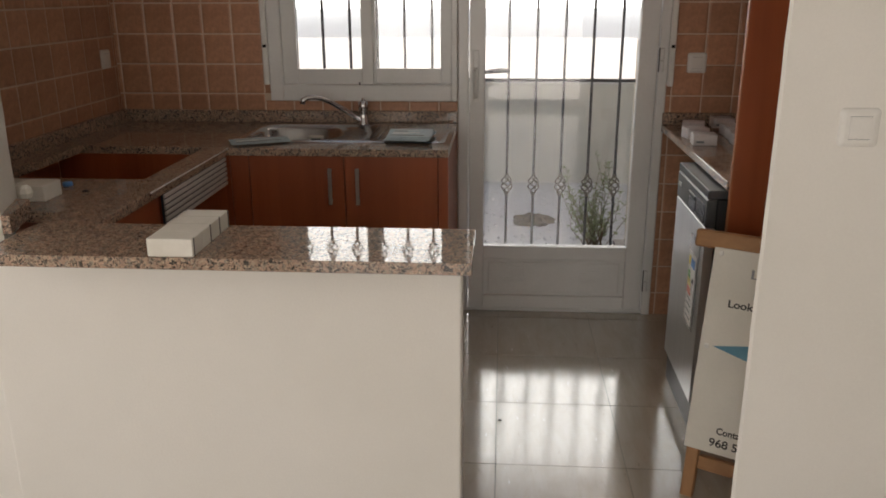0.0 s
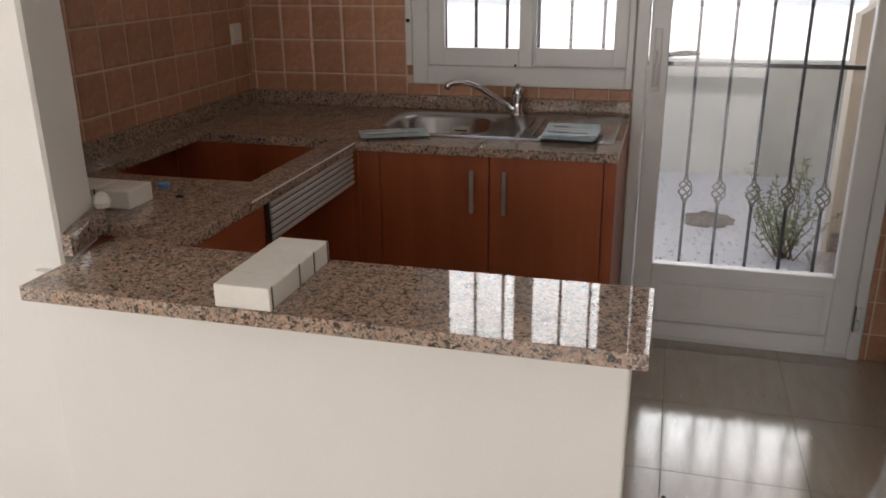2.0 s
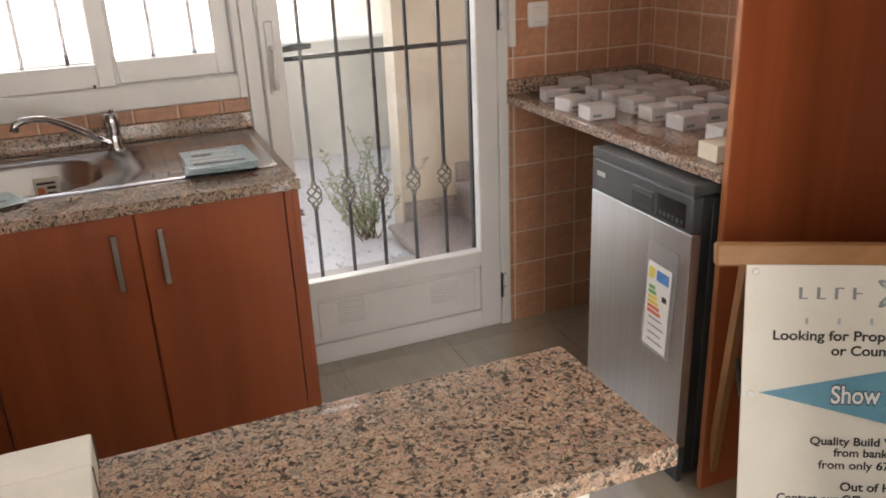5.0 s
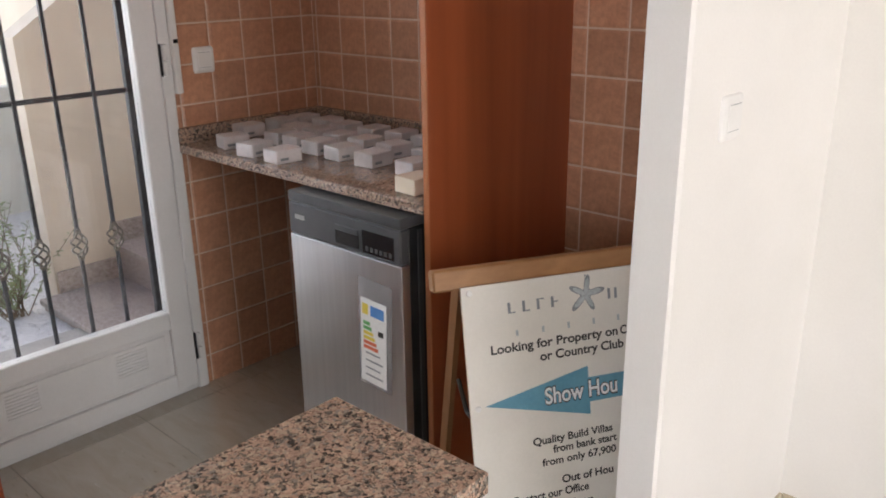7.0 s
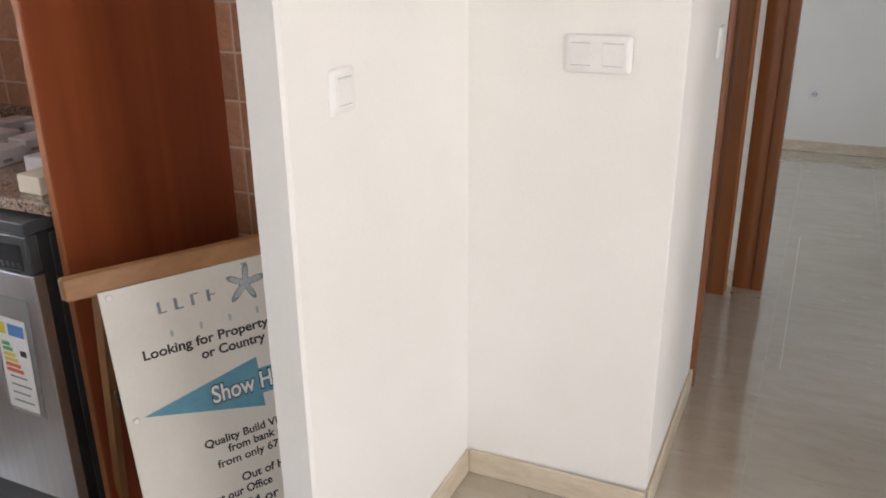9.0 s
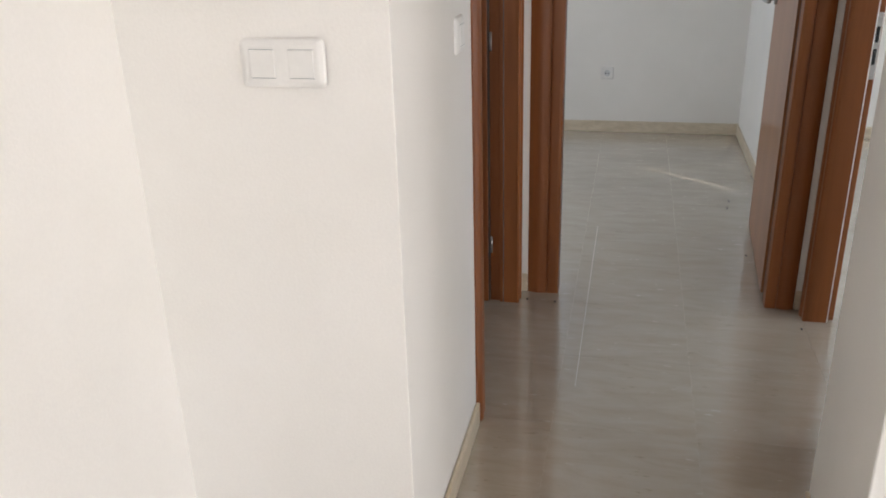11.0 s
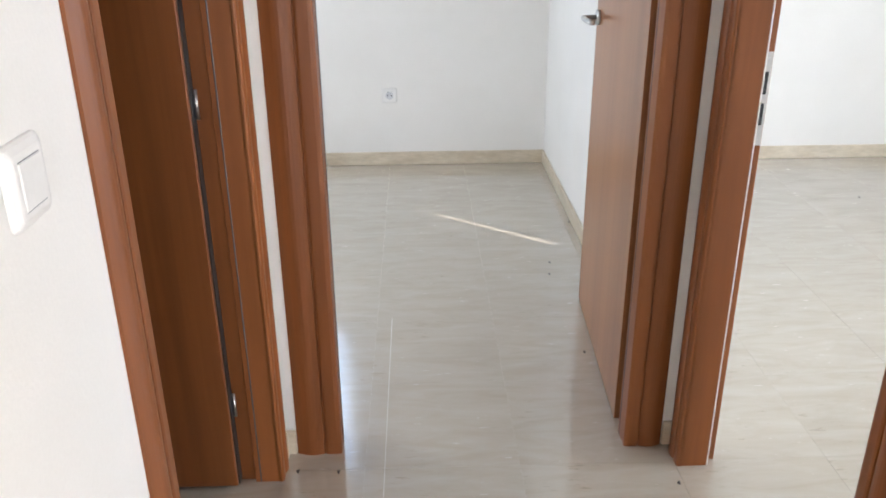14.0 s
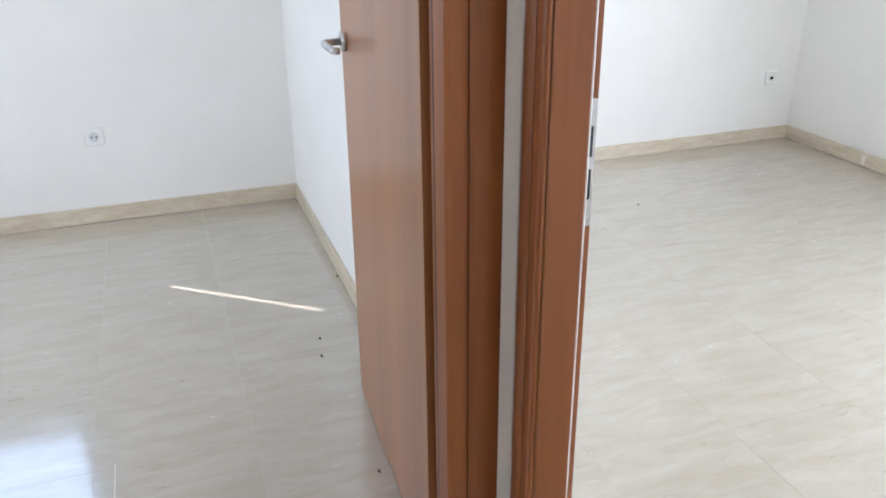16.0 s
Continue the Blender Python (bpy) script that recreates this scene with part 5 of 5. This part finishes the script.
solid("skirting_chip", boxes((5.0 - 0.012, -2.5635, 0.012, 5.0 + 0.012, -2.5605, 0.06), bevel=0.001), M_CARD, (5.0, -2.56, 0.012), "pale chipped patch on the stone skirting", "chip")

# specks left on the floor
for x, y in ((2.818, 0.38), (2.904, 1.368), (2.898, 1.26), (4.658, 0.342), (4.208, 0.501), (4.096, 0.519), (3.483, 0.496), (4.92, -1.156), (0.034, 2.706)):
    solid("floor_speck", tube([(x - 0.006, y, 0.002), (x, y + 0.002, 0.004), (x + 0.007, y - 0.002, 0.002)], [0.002, 0.004, 0.0015], 5), M_TAPE, (x, y, 0), "tiny dark crumb of dirt on the tiled floor", "debris", "crumbs on the floor")


# ---- wall tiles ----
TP, TG = 0.1290, 0.0055


def tile_mesh(w, h):
    """A slightly pillowed glazed tile in the xz plane that faces -y."""
    e = 0.006
    vs = [(-w / 2, 0, -h / 2), (w / 2, 0, -h / 2), (w / 2, 0, h / 2), (-w / 2, 0, h / 2)]
    vs += [(-w / 2, -0.006, -h / 2), (w / 2, -0.006, -h / 2), (w / 2, -0.006, h / 2), (-w / 2, -0.006, h / 2)]
    vs += [(-w / 2 + e, -0.008, -h / 2 + e), (w / 2 - e, -0.008, -h / 2 + e), (w / 2 - e, -0.008, h / 2 - e), (-w / 2 + e, -0.008, h / 2 - e)]
    fs = [(8, 9, 10, 11)]
    for i in range(4):
        j = (i + 1) % 4
        fs += [(i, j, j + 4, i + 4), (i + 4, j + 4, j + 8, i + 8)]
    me = bpy.data.meshes.new("tile")
    me.from_pydata(vs, [], fs)
    me.materials.append(M_TERRA)
    return me


TILES = {}


def tiled(wall, origin, along, turn, a0, a1, z0, z1, shift, zshift, holes=(), limit=1.62):
    """Covers a stretch a0..a1 of a wall with tiles cut at its edges; those above the limit are joined in one mesh."""
    o, A = Vector(origin), Vector(along)
    ks = range(math.floor((a0 - shift) / TP), math.ceil((a1 - shift) / TP))
    js = range(math.floor((z0 - zshift) / TP), math.ceil((z1 - zshift) / TP))
    vs, fs = [], []
    for k in ks:
        for j in js:
            x0, x1 = max(a0, shift + k * TP + TG / 2), min(a1, shift + (k + 1) * TP - TG / 2)
            y0, y1 = max(z0, zshift + j * TP + TG / 2), min(z1, zshift + (j + 1) * TP - TG / 2)
            for hx0, hx1, hz0, hz1 in holes:
                if x1 > hx0 and x0 < hx1 and y1 > hz0 and y0 < hz1:
                    if y0 < hz0 - 0.02 and y1 > hz0:
                        y1 = hz0
                    elif y0 < hz1 and y1 > hz1 + 0.02:
                        y0 = hz1
                    elif x0 < hx0 and x1 > hx0:
                        x1 = hx0
                    elif x0 < hx1 and x1 > hx1:
                        x0 = hx1
                    else:
                        x1 = x0
            w, h = x1 - x0, y1 - y0
            if w < 0.012 or h < 0.012:
                continue
            c = o + A * (x0 + x1) / 2 + Vector((0, 0, (y0 + y1) / 2))
            key = (round(w, 3), round(h, 3))
            if key not in TILES:
                TILES[key] = tile_mesh(*key)
            m = Matrix.Translation(c) @ Matrix.Rotation(radians(turn + random.uniform(-0.25, 0.25)), 4, "Z")
            if y0 > limit:
                base = len(vs)
                vs += [m @ v.co for v in TILES[key].vertices]
                fs += [[base + i for i in p.vertices] for p in TILES[key].polygons]
            else:
                t = new("tile", TILES[key])
                t.parent = wall
                t.matrix_basis = m
    if vs:
        me = bpy.data.meshes.new("upper_tiles")
        me.from_pydata(vs, [], fs)
        me.materials.append(M_TERRA)
        ob = new("upper_tiles", me)
        ob.parent = wall
        ob["kind"] = "stuff"


random.seed(7)
walls = {o.name: o for o in scene.collection.objects}
ZS = 1.0075
tiled(walls["wall_kitchen_back"], (0, 3.758, 0), (1, 0, 0), 0, -1.695, -0.174, 0.90, CEIL, -1.029, ZS, ((-0.999, -0.172, WZ0 - 0.002, WZ1 + 0.002),))
tiled(walls["wall_kitchen_back"], (0, 3.758, 0), (1, 0, 0), 0, 0.722, 1.312, 0.0, CEIL, 0.745, ZS)
tiled(walls["wall_kitchen_left"], (-1.698, 0, 0), (0, 1, 0), 90, 2.155, 3.748, 0.90, CEIL, 2.70, ZS - 0.01)
tiled(walls["wall_kitchen_right"], (1.316, 0, 0), (0, 1, 0), -90, 2.025, 3.748, 0.5, CEIL, 2.05, ZS)

# ---- floor tiles ----
FP = 0.4125


def floor_tile(joint):
    """Corners and faces of one floor tile with half the joint left free at each edge."""
    hw, e = FP / 2 - joint / 2, 0.0001
    square = ((-1, -1), (1, -1), (1, 1), (-1, 1))
    vs = [(sx * h, sy * h, z) for h, z in ((hw, -0.004), (hw, -0.001), (hw - e, 0.0)) for sx, sy in square]
    fs = [(8, 9, 10, 11)]
    for i in range(4):
        j = (i + 1) % 4
        fs += [(i, j, j + 4, i + 4), (i + 4, j + 4, j + 8, i + 8)]
    me = bpy.data.meshes.new("floor_tile")
    me.from_pydata(vs, [], fs)
    me.materials.append(M_FLOOR)
    return me, vs, fs


wide_tile, vs, fs = floor_tile(0.003)
me, vs, fs = floor_tile(0.0005)
rest_v, rest_f = [], []
floor = walls["floor"]
for i in range(-9, 14):
    for j in range(-15, 3):
        x, y = 0.022 + (i + 0.5) * FP, 2.843 + (j + 0.5) * FP
        near = (-0.2 < x < 1.3 and y > 1.9) or (1.3 < x < 5.6 and -2.6 < y < 1.9)
        if not (-3.5 < x < 5.62 and -3.3 < y < 3.9):
            continue
        if near:
            t = new("tile", wide_tile if y > 1.9 and x < 1.3 else me)
            t.parent = floor
            t.location = (x, y, 0)
        else:
            b0 = len(rest_v)
            rest_v += [(vx + x, vy + y, vz) for vx, vy, vz in vs]
            rest_f += [[b0 + q for q in f] for f in fs]
me2 = bpy.data.meshes.new("outer_tiles")
me2.from_pydata(rest_v, [], rest_f)
me2.materials.append(M_FLOOR)
ot = new("outer_tiles", me2)
ot.parent = floor
ot["kind"] = "stuff"
part("grout_line", boxes((2.3, 1.1395, -0.001, 3.75, 1.1411, 0.0003)), M_GROUTLINE, floor, "pale grout line")
